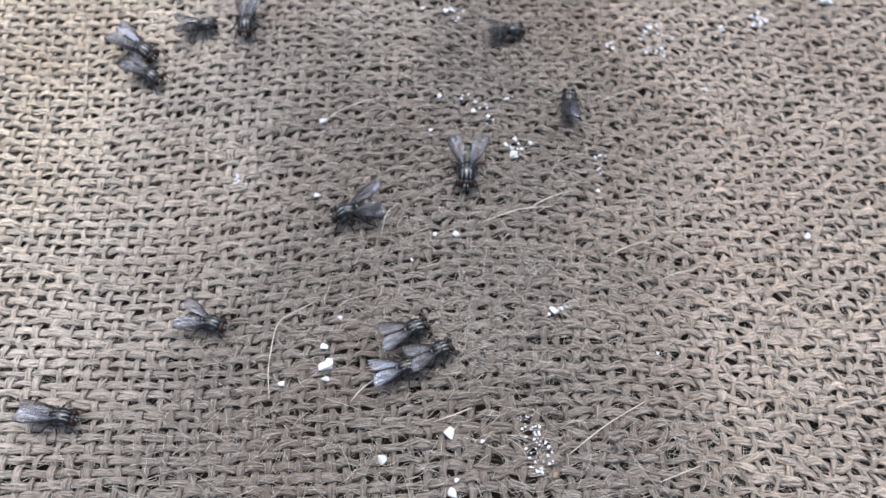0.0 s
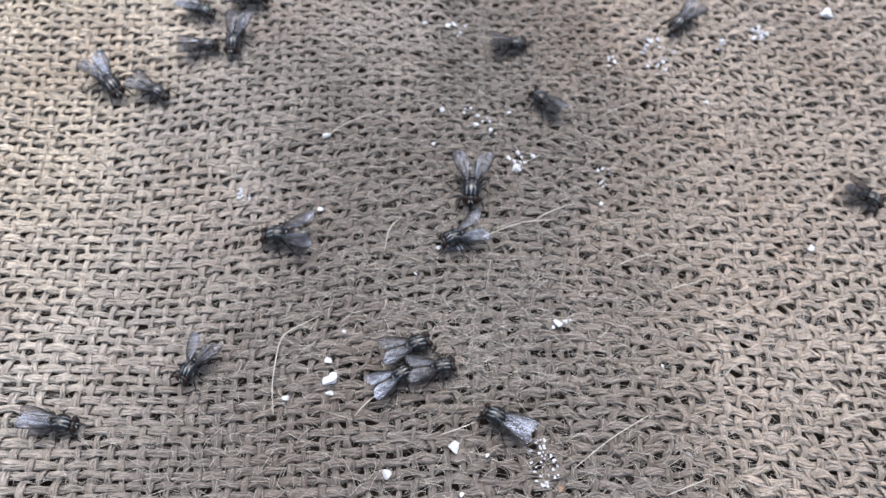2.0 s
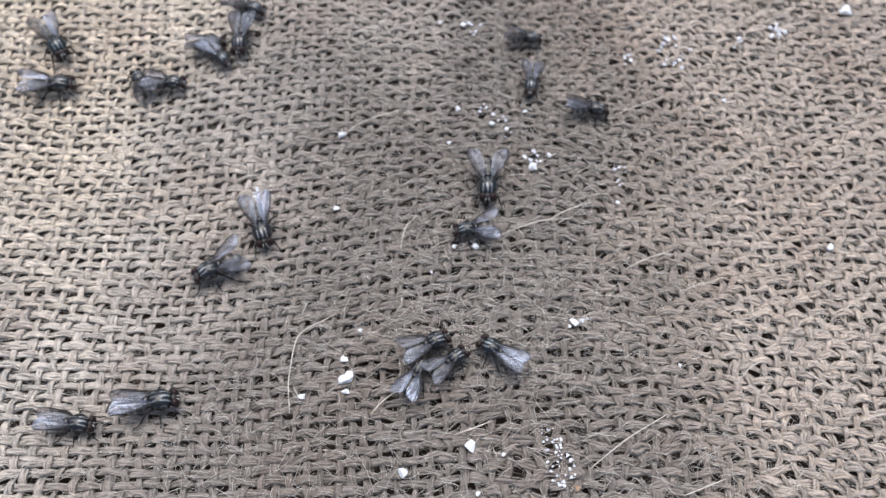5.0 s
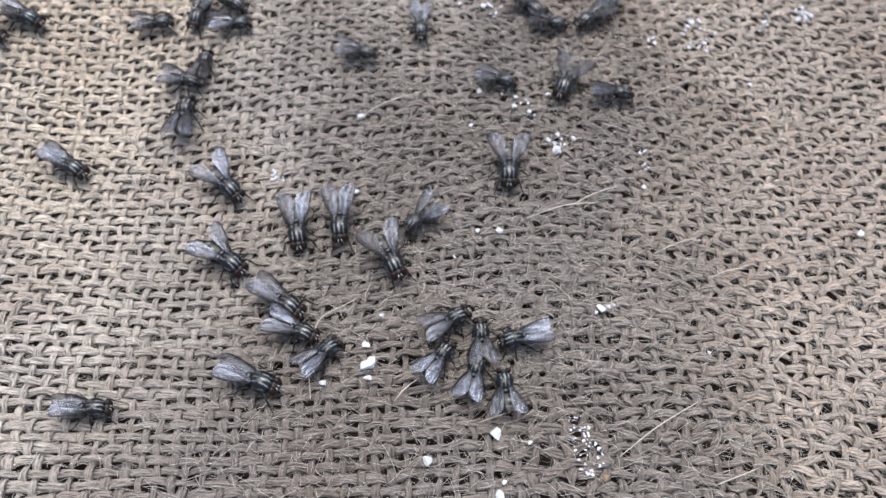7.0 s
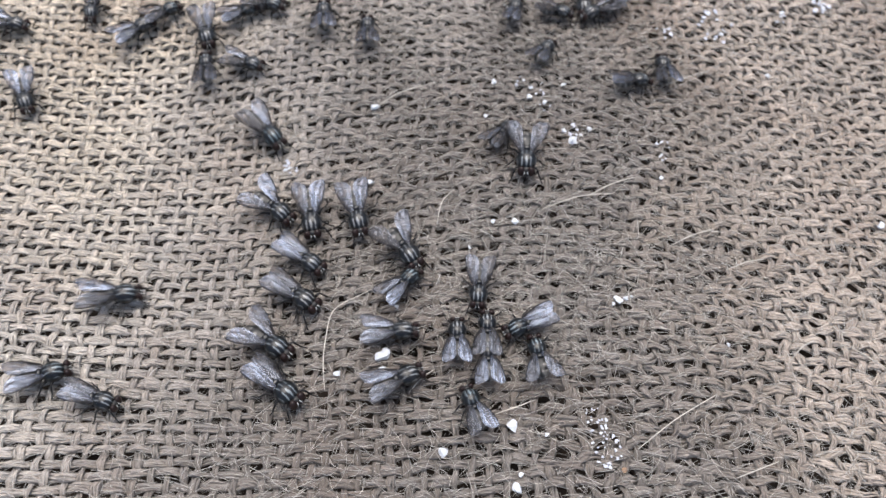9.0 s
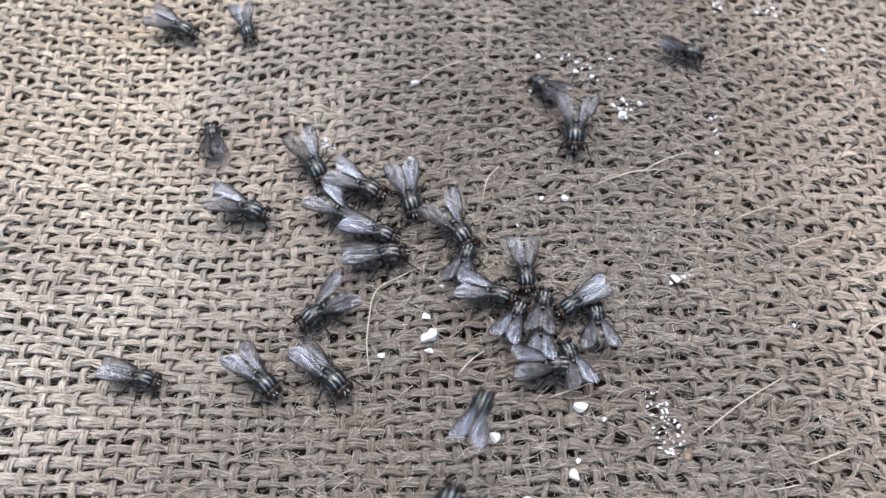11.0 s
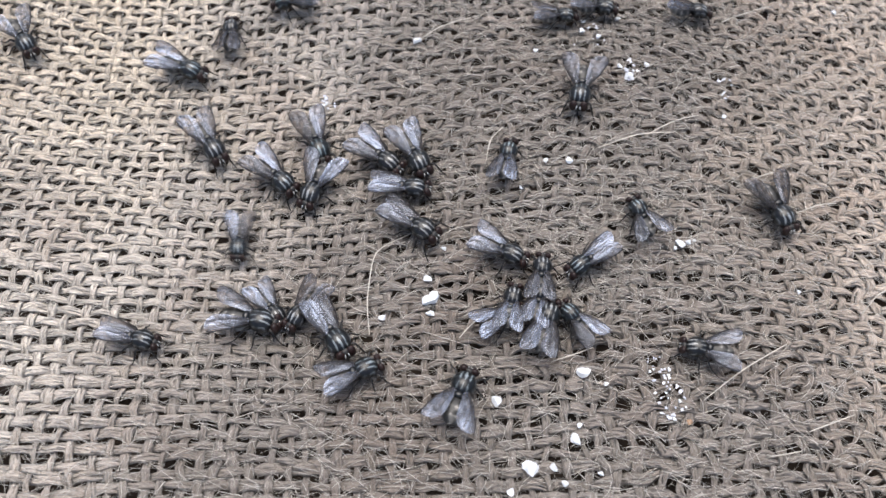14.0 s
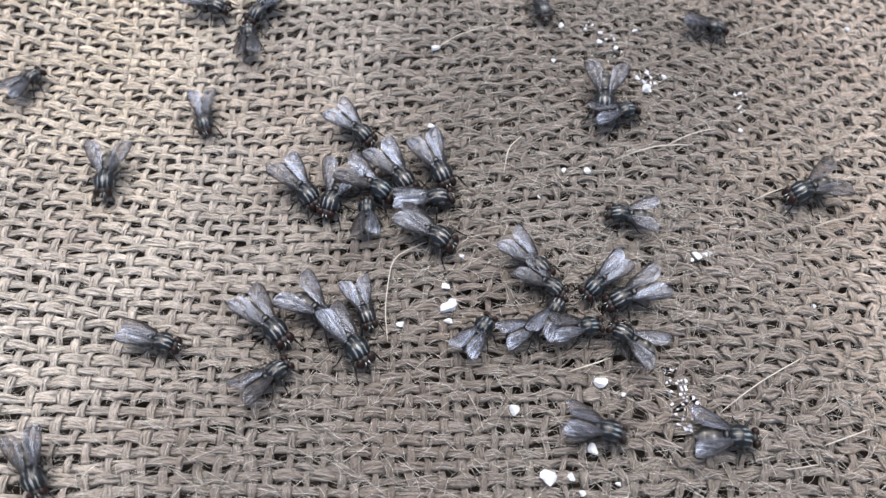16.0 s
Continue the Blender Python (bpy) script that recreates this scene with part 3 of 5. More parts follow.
ground()
sack = burlap()
hairs(sack, 8500)
fuzz(sack)
litter()
pushed = crumb(9.2, -45.2, 1.7, CRUMB, "crumb", "white crumb that the flies push along", "white crumbs")
KINDS = (
    fly(8, "grey house fly with wings folded along its back, on the sacking"),
    fly(16, "grey striped house fly with half-open wings, on the sacking"),
    fly(26, "dark grey house fly with spread wings, on the sacking"))
WINGS, SIZES = "11111111110222111002212001011212111111111111120221111121111221110110121101211", (1.13, 0.93, 0.90, 0.90, 1.08, 0.90, 0.90, 1.00, 0.90, 0.90, 0.95, 1.13, 1.13, 0.90, 0.96, 0.90, 0.90, 0.95, 0.97, 0.94, 1.13, 1.13, 1.11, 1.06, 1.13, 1.01, 1.13, 0.94, 0.90, 0.90, 0.90, 1.13, 0.98, 0.90, 0.97, 0.90, 1.13, 1.13, 1.02, 1.01, 1.11, 1.02, 1.06, 0.90, 0.90, 0.95, 1.09, 1.12, 1.10, 0.90, 0.97, 1.13, 0.90, 1.00, 1.08, 1.13, 0.90, 0.90, 1.02, 0.99, 0.99, 0.90, 1.13, 0.95, 1.0, 1.05, 0.95, 0.92, 0.9, 0.95, 1.0, 1.02, 1.0, 0.95, 0.9, 0.95, 0.92)
flies = []
for n, kind in enumerate(WINGS):
    flies.append(KINDS[int(kind)] if WINGS.index(kind) == n else copy_thing(KINDS[int(kind)], pose(0, 0, 0)))
for thing, size in zip(flies, SIZES):
    thing.scale = (1.15 * size, 1.15 * size, 1.15 * size)


def step_legs(thing, rows):
    # legs swing by turns, three and three, while the fly walks
    steps = [(rows[0][0], 0.0)]
    for a, b in zip(rows, rows[1:]):
        gone = math.hypot(b[1] - a[1], b[2] - a[2])
        turn = steps[-1][1]
        steps.append((b[0], (-1.0 if turn > 0 else 1.0) * min(9.0, 2.0 * gone) if gone > 1.0 else turn))
    legs = [p for p in thing.children if p.name.startswith("leg")]
    for k, part_ in enumerate(legs):
        sign = 1 if k % 2 else -1
        walk(part_, [(t, pose(0, 0, 0, 0, 0, sign * turn)) for t, turn in steps])


def motions():
    def go(n, *rows):
        walk(flies[n], [(t, on_cloth(x, y, up, turn)) for t, x, y, up, turn in rows])
        step_legs(flies[n], rows)

    # seconds, millimetres east, north and above the cloth, degrees
    go(0, (0,-54.9,20.4,0,-117),(0.5,-54.0,20.9,0,-122),(0.75,-55.9,20.0,0,-174),(1,-57.7,19.0,0,-226),(1.5,-59.9,18.5,0,-227),(1.75,-60.0,17.3,0,-180),(2,-60.2,16.1,0,-133),(2.5,-58.0,13.8,0,-134),(3,-58.3,10.6,0,-156),(3.25,-52.2,5.8,3,-141),(3.5,-46.1,1.0,0,-125),(3.75,-38.0,-4.3,3,-137),(4,-30.0,-9.7,0,-149),(4.2,-30.1,-10.2,0,-153),(6.3,-25.2,-14.4,0,-163),(6.5,-25.0,-14.6,0,-165),(7,-25.1,-14.5,0,-166),(7.5,-25.1,-14.8,0,-164),(8,-24.9,-14.3,0,-165),(8.5,-25.2,-14.1,0,-166),(9,-25.1,-14.2,0,-166),(9.2,-25.1,-13.6,0,-166),(11.3,-23.3,-13.0,0,-105),(11.5,-22.9,-13.5,0,-104),(12,-21.9,-14.6,0,-137),(12.5,-20.3,-15.6,0,-123),(13,-20.9,-15.8,0,-128),(13.5,-20.9,-15.1,0,-124),(14,-20.6,-14.9,0,-121),(14.5,-19.8,-16.0,0,-122),(15,-19.7,-15.5,0,-135),(15.5,-21.5,-15.3,0,-135),(16,-20.6,-16.5,0,-135))
    go(1, (0,-51.9,15.0,0,-117),(0.5,-51.1,15.2,0,-119),(1,-51.7,15.8,0,-112),(1.5,-51.7,15.6,0,-111),(2,-51.6,14.8,0,-111),(2.17,-51.0,14.7,0,-58),(2.33,-50.5,14.6,0,-6),(2.5,-49.9,14.4,0,47),(2.67,-50.2,14.6,0,-6),(2.83,-50.5,14.8,0,-58),(3,-50.9,14.9,0,-111),(3.5,-51.0,15.2,0,-113),(4,-51.1,15.6,0,-100),(4.2,-51.2,16.5,0,-94),(6.3,-54.0,14.0,0,-77),(6.5,-52.3,12.7,0,-71),(7,-50.7,12.5,0,-94),(7.17,-51.0,12.7,0,-43),(7.33,-51.3,12.9,0,8),(7.5,-51.7,13.1,0,59),(8,-50.1,13.6,0,52),(8.5,-49.8,13.6,0,21),(9,-49.1,13.1,0,15),(9.2,-49.0,13.1,0,15),(11.3,-48.8,-8.0,0,19),(11.5,-46.1,-0.8,0,-1),(12,-47.9,5.4,0,12),(12.5,-48.5,6.3,0,14),(13,-48.2,6.2,0,11),(13.5,-48.1,5.6,0,12),(14,-48.5,5.4,0,8),(14.5,-48.5,6.4,0,11),(15,-48.6,5.9,0,19),(15.5,-49.0,4.8,0,14),(16,-48.5,5.3,0,14))
    go(2, (0,-98.7,6.6,0,-84),(2.8,-98.7,6.6,0,-84),(2.89,-74.8,9.0,14,-84),(2.93,-66.9,9.8,9.3,-144),(2.96,-58.9,10.6,4.7,-203),(3,-51.0,11.4,0,-263),(3.5,-52.1,11.3,0,-267),(4,-55.6,11.0,0,-283),(4.2,-55.7,11.4,0,-281),(5.25,-57.6,17.3,0,-337),(6.3,-59.5,23.3,0,-394),(6.5,-59.6,25.2,0,-435),(7,-59.5,24.9,0,-435),(7.5,-59.6,24.2,0,-419),(8,-58.9,25.0,0,-404),(8.5,-59.8,24.2,0,-413),(9,-60.2,25.1,0,-409),(9.2,-59.4,25.6,0,-422),(10.1,-60.3,46.8,3,-357),(11,-61.3,67.9,0,-357),(16,-61.3,67.9,0,-357))
    go(3, (0,-44.8,26.6,0,-74),(0.5,-44.4,25.9,0,-74),(1,-44.6,26.1,0,-75),(1.5,-45.1,27.0,0,-89),(2,-44.9,25.5,0,-74),(2.5,-44.5,26.8,0,-75),(3,-45.1,26.6,0,-86),(3.5,-44.9,25.1,0,-79),(4,-45.4,26.3,0,-73),(4.2,-45.7,26.8,0,-73),(6.3,-47.9,16.4,0,-97),(6.5,-45.7,14.4,0,-102),(6.75,-46.9,15.2,0,-51),(7,-48.0,16.0,0,-1),(7.5,-41.8,14.2,0,-65),(8,-41.5,14.2,0,-67),(8.5,-42.2,14.1,0,-73),(9,-42.3,14.7,0,-99),(9.2,-42.4,15.0,0,-60),(10.1,-46.3,42.2,3,8),(11,-50.2,69.4,0,8),(16,-50.2,69.4,0,8))
    go(4, (0,-36.0,28.9,0,-176),(0.5,-37.1,26.6,0,-175),(1,-37.5,28.0,0,-175),(1.5,-38.0,26.6,0,-174),(2,-38.7,28.2,0,-182),(2.5,-38.5,27.4,0,-185),(3,-38.9,27.2,0,-180),(3.5,-38.7,27.2,0,-190),(4,-38.9,27.6,0,-197),(4.2,-39.0,28.9,0,-193),(6.3,-47.8,22.4,0,-166),(6.5,-49.2,21.6,0,-189),(7,-51.6,28.4,0,-189),(7.5,-52.4,22.0,0,-218),(8,-52.1,27.9,0,-184),(8.5,-51.7,27.1,0,-179),(9,-51.2,21.5,0,-159),(9.2,-51.8,22.0,0,-163),(11.3,-61.5,15.5,0,-95),(11.5,-55.9,16.1,0,-91),(12,-55.5,17.0,0,-107),(12.1,-53.6,30.7,7,-57),(12.2,-51.7,44.4,14,-8),(12.4,-48.0,71.8,0,-8),(16,-48.0,71.8,0,-8))
    go(5, (0,-49.2,68.3,0,173),(0.7,-49.2,68.3,0,173),(0.83,-51.5,49.6,14,173),(0.92,-52.7,40.2,7,233),(1,-53.9,30.9,0,294),(1.5,-47.9,33.8,0,264),(2,-47.6,34.9,0,253),(2.5,-45.0,31.9,0,256),(3,-43.1,32.7,0,212),(3.5,-44.1,30.3,0,193),(4,-43.5,21.2,0,192),(4.2,-43.8,21.7,0,192),(5.25,-44.2,23.6,0,253),(6.3,-44.7,25.4,0,314),(6.5,-44.3,26.2,0,278),(7,-44.9,26.0,0,282),(7.5,-44.7,26.0,0,286),(8,-44.8,26.7,0,287),(8.5,-44.7,26.7,0,295),(9,-45.9,26.4,0,307),(9.2,-45.4,26.5,0,304),(10.25,-47.3,21.1,0,249),(11.3,-49.2,15.7,0,194),(11.5,-48.1,14.7,0,193),(12,-47.8,14.3,0,193),(12.5,-48.8,17.2,0,193),(12.58,-48.6,25.8,4.7,249),(12.67,-48.5,34.4,9.3,304),(12.75,-48.4,42.9,14,359),(13,-48.1,68.7,0,359),(16,-48.1,68.7,0,359))
    go(6, (0,12.8,33.8,0,-76),(0.5,13.1,32.9,0,-75),(1,12.7,33.5,0,-73),(1.5,12.7,33.9,0,-76),(2,12.9,34.2,0,-83),(2.5,13.0,34.7,0,-83),(3,12.9,35.1,0,-69),(3.5,13.0,34.3,0,-76),(4,12.7,34.4,0,-78),(4.2,12.6,35.1,0,-86),(6.3,12.8,35.9,0,-89),(6.5,12.3,34.8,0,-89),(7,13.3,34.7,0,-89),(7.5,12.6,34.5,0,-89),(8,12.2,35.5,0,-97),(8.5,12.0,34.8,0,-90),(9,11.7,35.4,0,-98),(9.2,11.8,34.3,0,-90),(9.65,10.4,42.6,1.5,-40),(10.1,8.9,51.0,3,10),(11,5.9,67.6,0,10),(16,5.9,67.6,0,10))
    go(7, (0,42.1,72.6,0,-166),(1.2,42.1,72.6,0,-166),(1.33,44.7,62.1,14,-166),(1.5,47.2,51.7,0,-237),(2,47.0,45.3,0,-221),(2.25,39.0,44.9,3,-244),(2.5,30.9,44.5,0,-266),(3,20.0,40.7,0,-234),(3.5,12.7,45.4,0,-262),(3.62,14.2,52.0,7,-318),(3.75,15.6,58.6,14,-373),(4,18.6,71.8,0,-373),(4.3,18.6,71.8,0,-424),(4.6,18.6,71.8,0,-475),(4.9,18.6,71.8,0,-526),(5.53,23.0,54.6,3,-526),(5.92,25.2,46.0,1.5,-569),(6.3,27.4,37.3,0,-613),(6.5,26.9,36.6,0,-606),(7,21.5,37.1,0,-592),(7.5,21.0,35.7,0,-615),(8,21.5,37.1,0,-587),(8.5,21.1,36.1,0,-601),(9,19.8,36.1,0,-602),(9.1,20.2,34.6,0,-548),(9.2,20.6,33.2,0,-493),(9.6,22.0,41.9,1.5,-431),(10,23.3,50.7,3,-369),(10.8,26.0,68.2,0,-369),(16,26.0,68.2,0,-369))
    go(8, (0,16.4,70.8,0,-176),(2.6,16.4,70.8,0,-176),(2.78,18.1,48.2,14,-176),(2.89,18.9,36.9,7,-235),(3,19.8,25.6,0,-295),(3.5,21.4,26.9,0,-295),(4,18.0,26.1,0,-295),(4.2,5.9,30.0,0,-289),(4.4,6.9,40.5,7,-327),(4.6,8.0,51.1,14,-366),(5,10.1,72.1,0,-366),(16,10.1,72.1,0,-366))
    go(9, (0,44.5,67.5,0,164),(2.7,44.5,67.5,0,164),(2.83,41.1,55.2,14,164),(3,37.6,43.0,0,146),(3.5,32.7,40.1,0,131),(4,24.9,34.1,0,150),(4.2,21.6,27.1,0,136),(5.25,12.6,22.9,0,201),(6.3,3.6,18.8,0,266),(6.5,3.4,18.5,0,265),(7,4.8,18.0,0,261),(7.5,6.0,17.9,0,278),(8,7.0,18.0,0,278),(8.5,7.1,20.0,0,288),(9,10.0,23.5,0,336),(9.2,9.7,26.0,0,307),(10.25,5.9,16.1,0,360),(11.3,2.0,6.3,0,414),(11.5,1.3,7.4,0,361),(12,1.8,11.0,0,361),(12.5,0.7,11.1,0,388),(13,1.7,13.6,0,320),(13.5,5.2,14.4,0,298),(14,3.8,14.6,0,278),(14.5,10.3,19.3,0,236),(15,12.7,21.5,0,181),(15.07,13.0,29.8,4.7,240),(15.13,13.3,38.0,9.3,299),(15.2,13.6,46.3,14,358),(15.4,14.6,71.0,0,358),(16,14.6,71.0,0,358))
    go(10, (0,24.7,15.3,0,1),(0.5,24.2,14.8,0,76),(1,24.3,16.3,0,58),(1.5,22.0,18.6,0,88),(2,20.1,18.5,0,44),(2.5,17.1,17.6,0,117),(3,13.9,15.2,0,103),(3.25,15.9,16.3,0,43),(3.5,18.0,17.3,0,-17),(4,23.9,18.1,0,-35),(4.2,24.4,17.1,0,-73),(6.3,25.3,17.7,0,-92),(6.5,25.3,17.0,0,-88),(7,24.9,16.9,0,-78),(7.5,25.2,17.2,0,-83),(8,25.1,16.7,0,-87),(8.5,24.7,18.0,0,-83),(9,25.4,17.6,0,-74),(9.2,25.4,17.5,0,-79),(11.3,25.4,18.5,0,-94),(11.5,25.1,18.0,0,-88),(12,25.1,18.0,0,-93),(12.5,25.3,17.9,0,-88),(13,25.2,17.5,0,-79),(13.5,25.2,17.7,0,-82),(14,25.2,18.6,0,-87),(14.5,25.0,17.9,0,-92),(15,25.0,17.9,0,-87),(15.5,25.1,17.6,0,-81),(16,25.1,18.1,0,-89))
    go(11, (0,8.0,-0.7,0,-178),(0.5,8.3,-1.0,0,-178),(1,8.3,-1.0,0,-179),(1.5,8.2,-1.2,0,-179),(2,8.3,-1.2,0,-179),(2.5,8.2,-1.1,0,-178),(3,8.2,-0.9,0,-177),(3.5,8.3,-1.2,0,-177),(4,8.3,-1.2,0,-178),(4.2,8.3,-1.0,0,-178),(6.3,7.9,-0.9,0,-173),(6.5,7.8,-1.1,0,-174),(7,7.9,-1.3,0,-176),(7.5,9.2,-1.3,0,-189),(8,8.9,-1.2,0,-188),(8.5,8.5,-0.8,0,-181),(9,8.2,-1.0,0,-178),(9.2,8.3,-1.0,0,-178),(11.3,8.2,-0.8,0,-182),(11.5,8.3,-1.1,0,-184),(12,8.4,-1.1,0,-183),(12.5,8.2,-1.1,0,-183),(13,8.3,-0.8,0,-180),(13.5,8.3,-1.0,0,-182),(14,8.2,-0.7,0,-184),(14.5,8.3,-0.9,0,-180),(15,8.5,-0.3,0,-180),(15.5,8.9,0.6,0,-178),(16,8.9,0.1,0,-181))
    go(12, (0,-9.3,-10.1,0,108),(0.5,-10.1,-10.8,0,119),(1,-14.1,-14.0,0,112),(1.5,-18.7,-13.4,0,107),(2,-21.4,-12.7,0,95),(2.5,-25.3,-14.9,0,124),(3,-24.7,-14.6,0,109),(3.5,-24.7,-14.3,0,113),(4,-29.3,-18.2,0,125),(4.2,-29.8,-18.8,0,114),(6.3,-41.6,-21.4,0,143),(6.5,-41.3,-21.4,0,140),(6.75,-38.5,-21.5,0,190),(7,-35.7,-21.5,0,239),(7.5,-34.4,-30.3,0,227),(8,-34.3,-32.5,0,222),(8.5,-29.4,-36.3,0,249),(9,-27.1,-37.2,0,243),(9.2,-20.1,-39.3,0,238),(10.25,-23.2,-37.0,0,182),(11.3,-26.2,-34.7,0,125),(11.5,-27.3,-35.7,0,148),(12,-35.5,-41.4,0,134),(12.25,-35.8,-42.9,0,182),(12.5,-36.2,-44.5,0,231),(13,-34.8,-44.6,0,245),(13.5,-35.0,-45.0,0,258),(14,-33.9,-43.7,0,268),(14.5,-34.4,-42.8,0,269),(15,-29.5,-41.2,0,248),(15.5,-29.6,-41.1,0,249),(16,-27.7,-40.8,0,239))
    go(13, (0,-30.2,-31.8,0,-99),(0.5,-30.0,-32.4,0,-151),(1,-30.2,-32.3,0,-150),(1.5,-31.2,-37.0,0,-204),(2,-31.1,-36.6,0,-202),(2.5,-31.7,-38.3,0,-195),(3,-31.7,-38.9,0,-176),(3.25,-30.5,-45.9,3,-174),(3.5,-29.3,-52.9,0,-172),(3.7,-29.3,-63.9,14,-180),(3.9,-29.2,-74.9,0,-180),(16,-29.2,-74.9,0,-180))
    go(14, (0,1.3,-30.9,0,-61),(0.5,0.8,-30.9,0,-65),(1,1.0,-31.3,0,-64),(1.5,1.3,-30.9,0,-63),(2,1.0,-31.2,0,-64),(2.5,1.3,-31.1,0,-61),(3,1.5,-31.0,0,-64),(3.5,1.3,-31.0,0,-61),(4,1.3,-31.2,0,-60),(4.2,1.5,-31.3,0,-57),(6.3,1.0,-30.3,0,-65),(6.5,0.9,-30.7,0,-60),(7,0.8,-29.6,0,-55),(7.25,1.9,-27.5,0,-116),(7.5,3.1,-25.4,0,-178),(8,3.1,-25.0,0,-175),(8.5,2.7,-25.3,0,-179),(9,2.7,-25.1,0,-179),(9.2,2.6,-25.1,0,-178),(11.3,2.0,-25.9,0,-170),(11.5,1.8,-25.4,0,-170),(12,2.1,-25.2,0,-169),(12.5,2.1,-25.5,0,-166),(12.6,26.2,-25.6,7,-128),(12.7,50.4,-25.7,14,-90),(12.9,98.6,-26.0,0,-90),(16,98.6,-26.0,0,-90))
    go(15, (0,5.5,-33.8,0,-60),(0.5,5.4,-33.6,0,-66),(1,5.7,-33.6,0,-62),(1.5,5.6,-33.5,0,-75),(2,5.1,-34.1,0,-74),(2.5,4.4,-33.3,0,-72),(3,4.6,-33.6,0,-70),(3.5,4.6,-33.4,0,-68),(4,4.0,-33.7,0,-69),(4.2,4.1,-33.9,0,-72),(5.25,5.2,-33.3,0,-31),(6.3,6.3,-32.8,0,11),(6.5,6.6,-32.4,0,0),(7,6.0,-32.1,0,9),(7.5,5.2,-31.9,0,-6),(8,5.2,-31.9,0,2),(8.5,4.8,-31.9,0,5),(9,4.5,-32.3,0,5),(9.2,4.5,-32.2,0,5),(11.3,5.0,-31.8,0,-6),(11.5,4.5,-32.2,0,-5),(12,4.5,-31.7,0,-2),(12.5,4.8,-32.3,0,-2),(13,4.6,-31.2,0,-5),(13.5,4.4,-32.6,0,8),(14,4.4,-32.3,0,-1),(14.25,3.3,-32.4,0,-52),(14.5,2.2,-32.5,0,-104),(15,1.5,-31.1,0,-109),(15.5,2.2,-32.1,0,-112),(16,2.4,-32.2,0,-117))
    go(16, (0,0.7,-37.0,0,-67),(0.5,0.3,-36.7,0,-74),(1,0.8,-36.3,0,-64),(1.5,0.3,-37.1,0,-56),(2,-0.6,-36.4,0,-52),(2.5,0.0,-36.6,0,-7),(3,0.5,-36.1,0,-27),(3.5,0.7,-36.4,0,-16),(4,0.3,-36.1,0,-27),(4.2,0.3,-36.5,0,-18),(6.3,-0.1,-35.5,0,-25),(6.5,0.0,-36.1,0,-21),(7,-0.1,-35.7,0,-31),(7.5,-0.1,-35.5,0,-16),(8,-0.0,-34.6,0,-11),(8.5,0.4,-34.1,0,-3),(9,0.3,-33.9,0,6),(9.2,0.3,-33.9,0,6),(11.3,1.3,-33.6,0,-22),(11.5,1.3,-33.5,0,-11),(12,1.2,-34.2,0,-20),(12.5,0.3,-36.5,0,-24),(13,1.0,-35.9,0,21),(13.5,0.6,-34.4,0,-11),(14,0.7,-37.3,0,-6),(14.5,0.8,-33.8,0,-40),(15,-0.3,-39.2,0,-60),(15.5,-0.1,-39.5,0,-64),(16,0.6,-39.4,0,-56))
    go(17, (0,-47.8,-49.7,0,-87),(0.5,-50.0,-49.0,0,-94),(1,-48.6,-49.2,0,-80),(1.5,-48.6,-48.4,0,-87),(2,-48.7,-48.4,0,-88),(2.5,-48.7,-48.7,0,-91),(3,-49.1,-49.0,0,-91),(3.5,-49.2,-48.7,0,-100),(4,-48.9,-48.4,0,-80),(4.2,-48.8,-48.7,0,-80),(6.3,-48.6,-49.0,0,-95),(6.5,-48.5,-49.3,0,-76),(7,-48.7,-48.8,0,-80),(7.5,-48.7,-49.0,0,-83),(8,-48.7,-48.7,0,-90),(8.5,-48.5,-48.6,0,-92),(9,-49.1,-48.9,0,-97),(9.2,-49.0,-48.8,0,-97),(11.3,-48.5,-48.3,0,-93),(11.5,-48.3,-48.4,0,-93),(12,-48.4,-47.9,0,-95),(12.5,-48.8,-47.9,0,-92),(13,-48.8,-48.3,0,-97),(13.5,-48.2,-48.3,0,-97),(14,-48.4,-48.4,0,-94),(14.5,-48.3,-48.3,0,-97),(15,-48.3,-48.5,0,-96),(15.5,-48.2,-48.2,0,-96),(16,-48.0,-48.4,0,-93))
    go(18, (0,30.7,-78.3,0,14),(0.6,30.7,-78.3,0,14),(0.78,26.8,-63.0,14,14),(1,22.9,-47.7,0,-7),(1.5,22.1,-45.1,0,59),(2,16.3,-41.0,0,67),(2.5,14.2,-40.2,0,17),(3,13.2,-35.5,0,6),(3.5,15.2,-34.1,0,33),(4,15.3,-33.6,0,66),(4.2,13.1,-33.0,0,40),(6.3,12.1,-30.0,0,110),(6.5,12.4,-30.6,0,105),(7,11.9,-30.9,0,108),(7.5,11.6,-30.4,0,114),(8,11.9,-30.2,0,111),(8.5,11.9,-30.4,0,112),(9,10.1,-30.5,0,119),(9.2,10.2,-30.2,0,125),(11.3,9.8,-30.1,0,128),(11.5,9.7,-30.2,0,130),(12,10.7,-29.8,0,131),(12.5,9.4,-29.2,0,136),(13,10.0,-29.5,0,132),(13.5,11.1,-29.1,0,133),(14,10.7,-29.2,0,131),(14.5,9.9,-30.4,0,129),(15,10.7,-29.7,0,121),(15.5,9.9,-29.4,0,128),(16,10.2,-30.7,0,139))
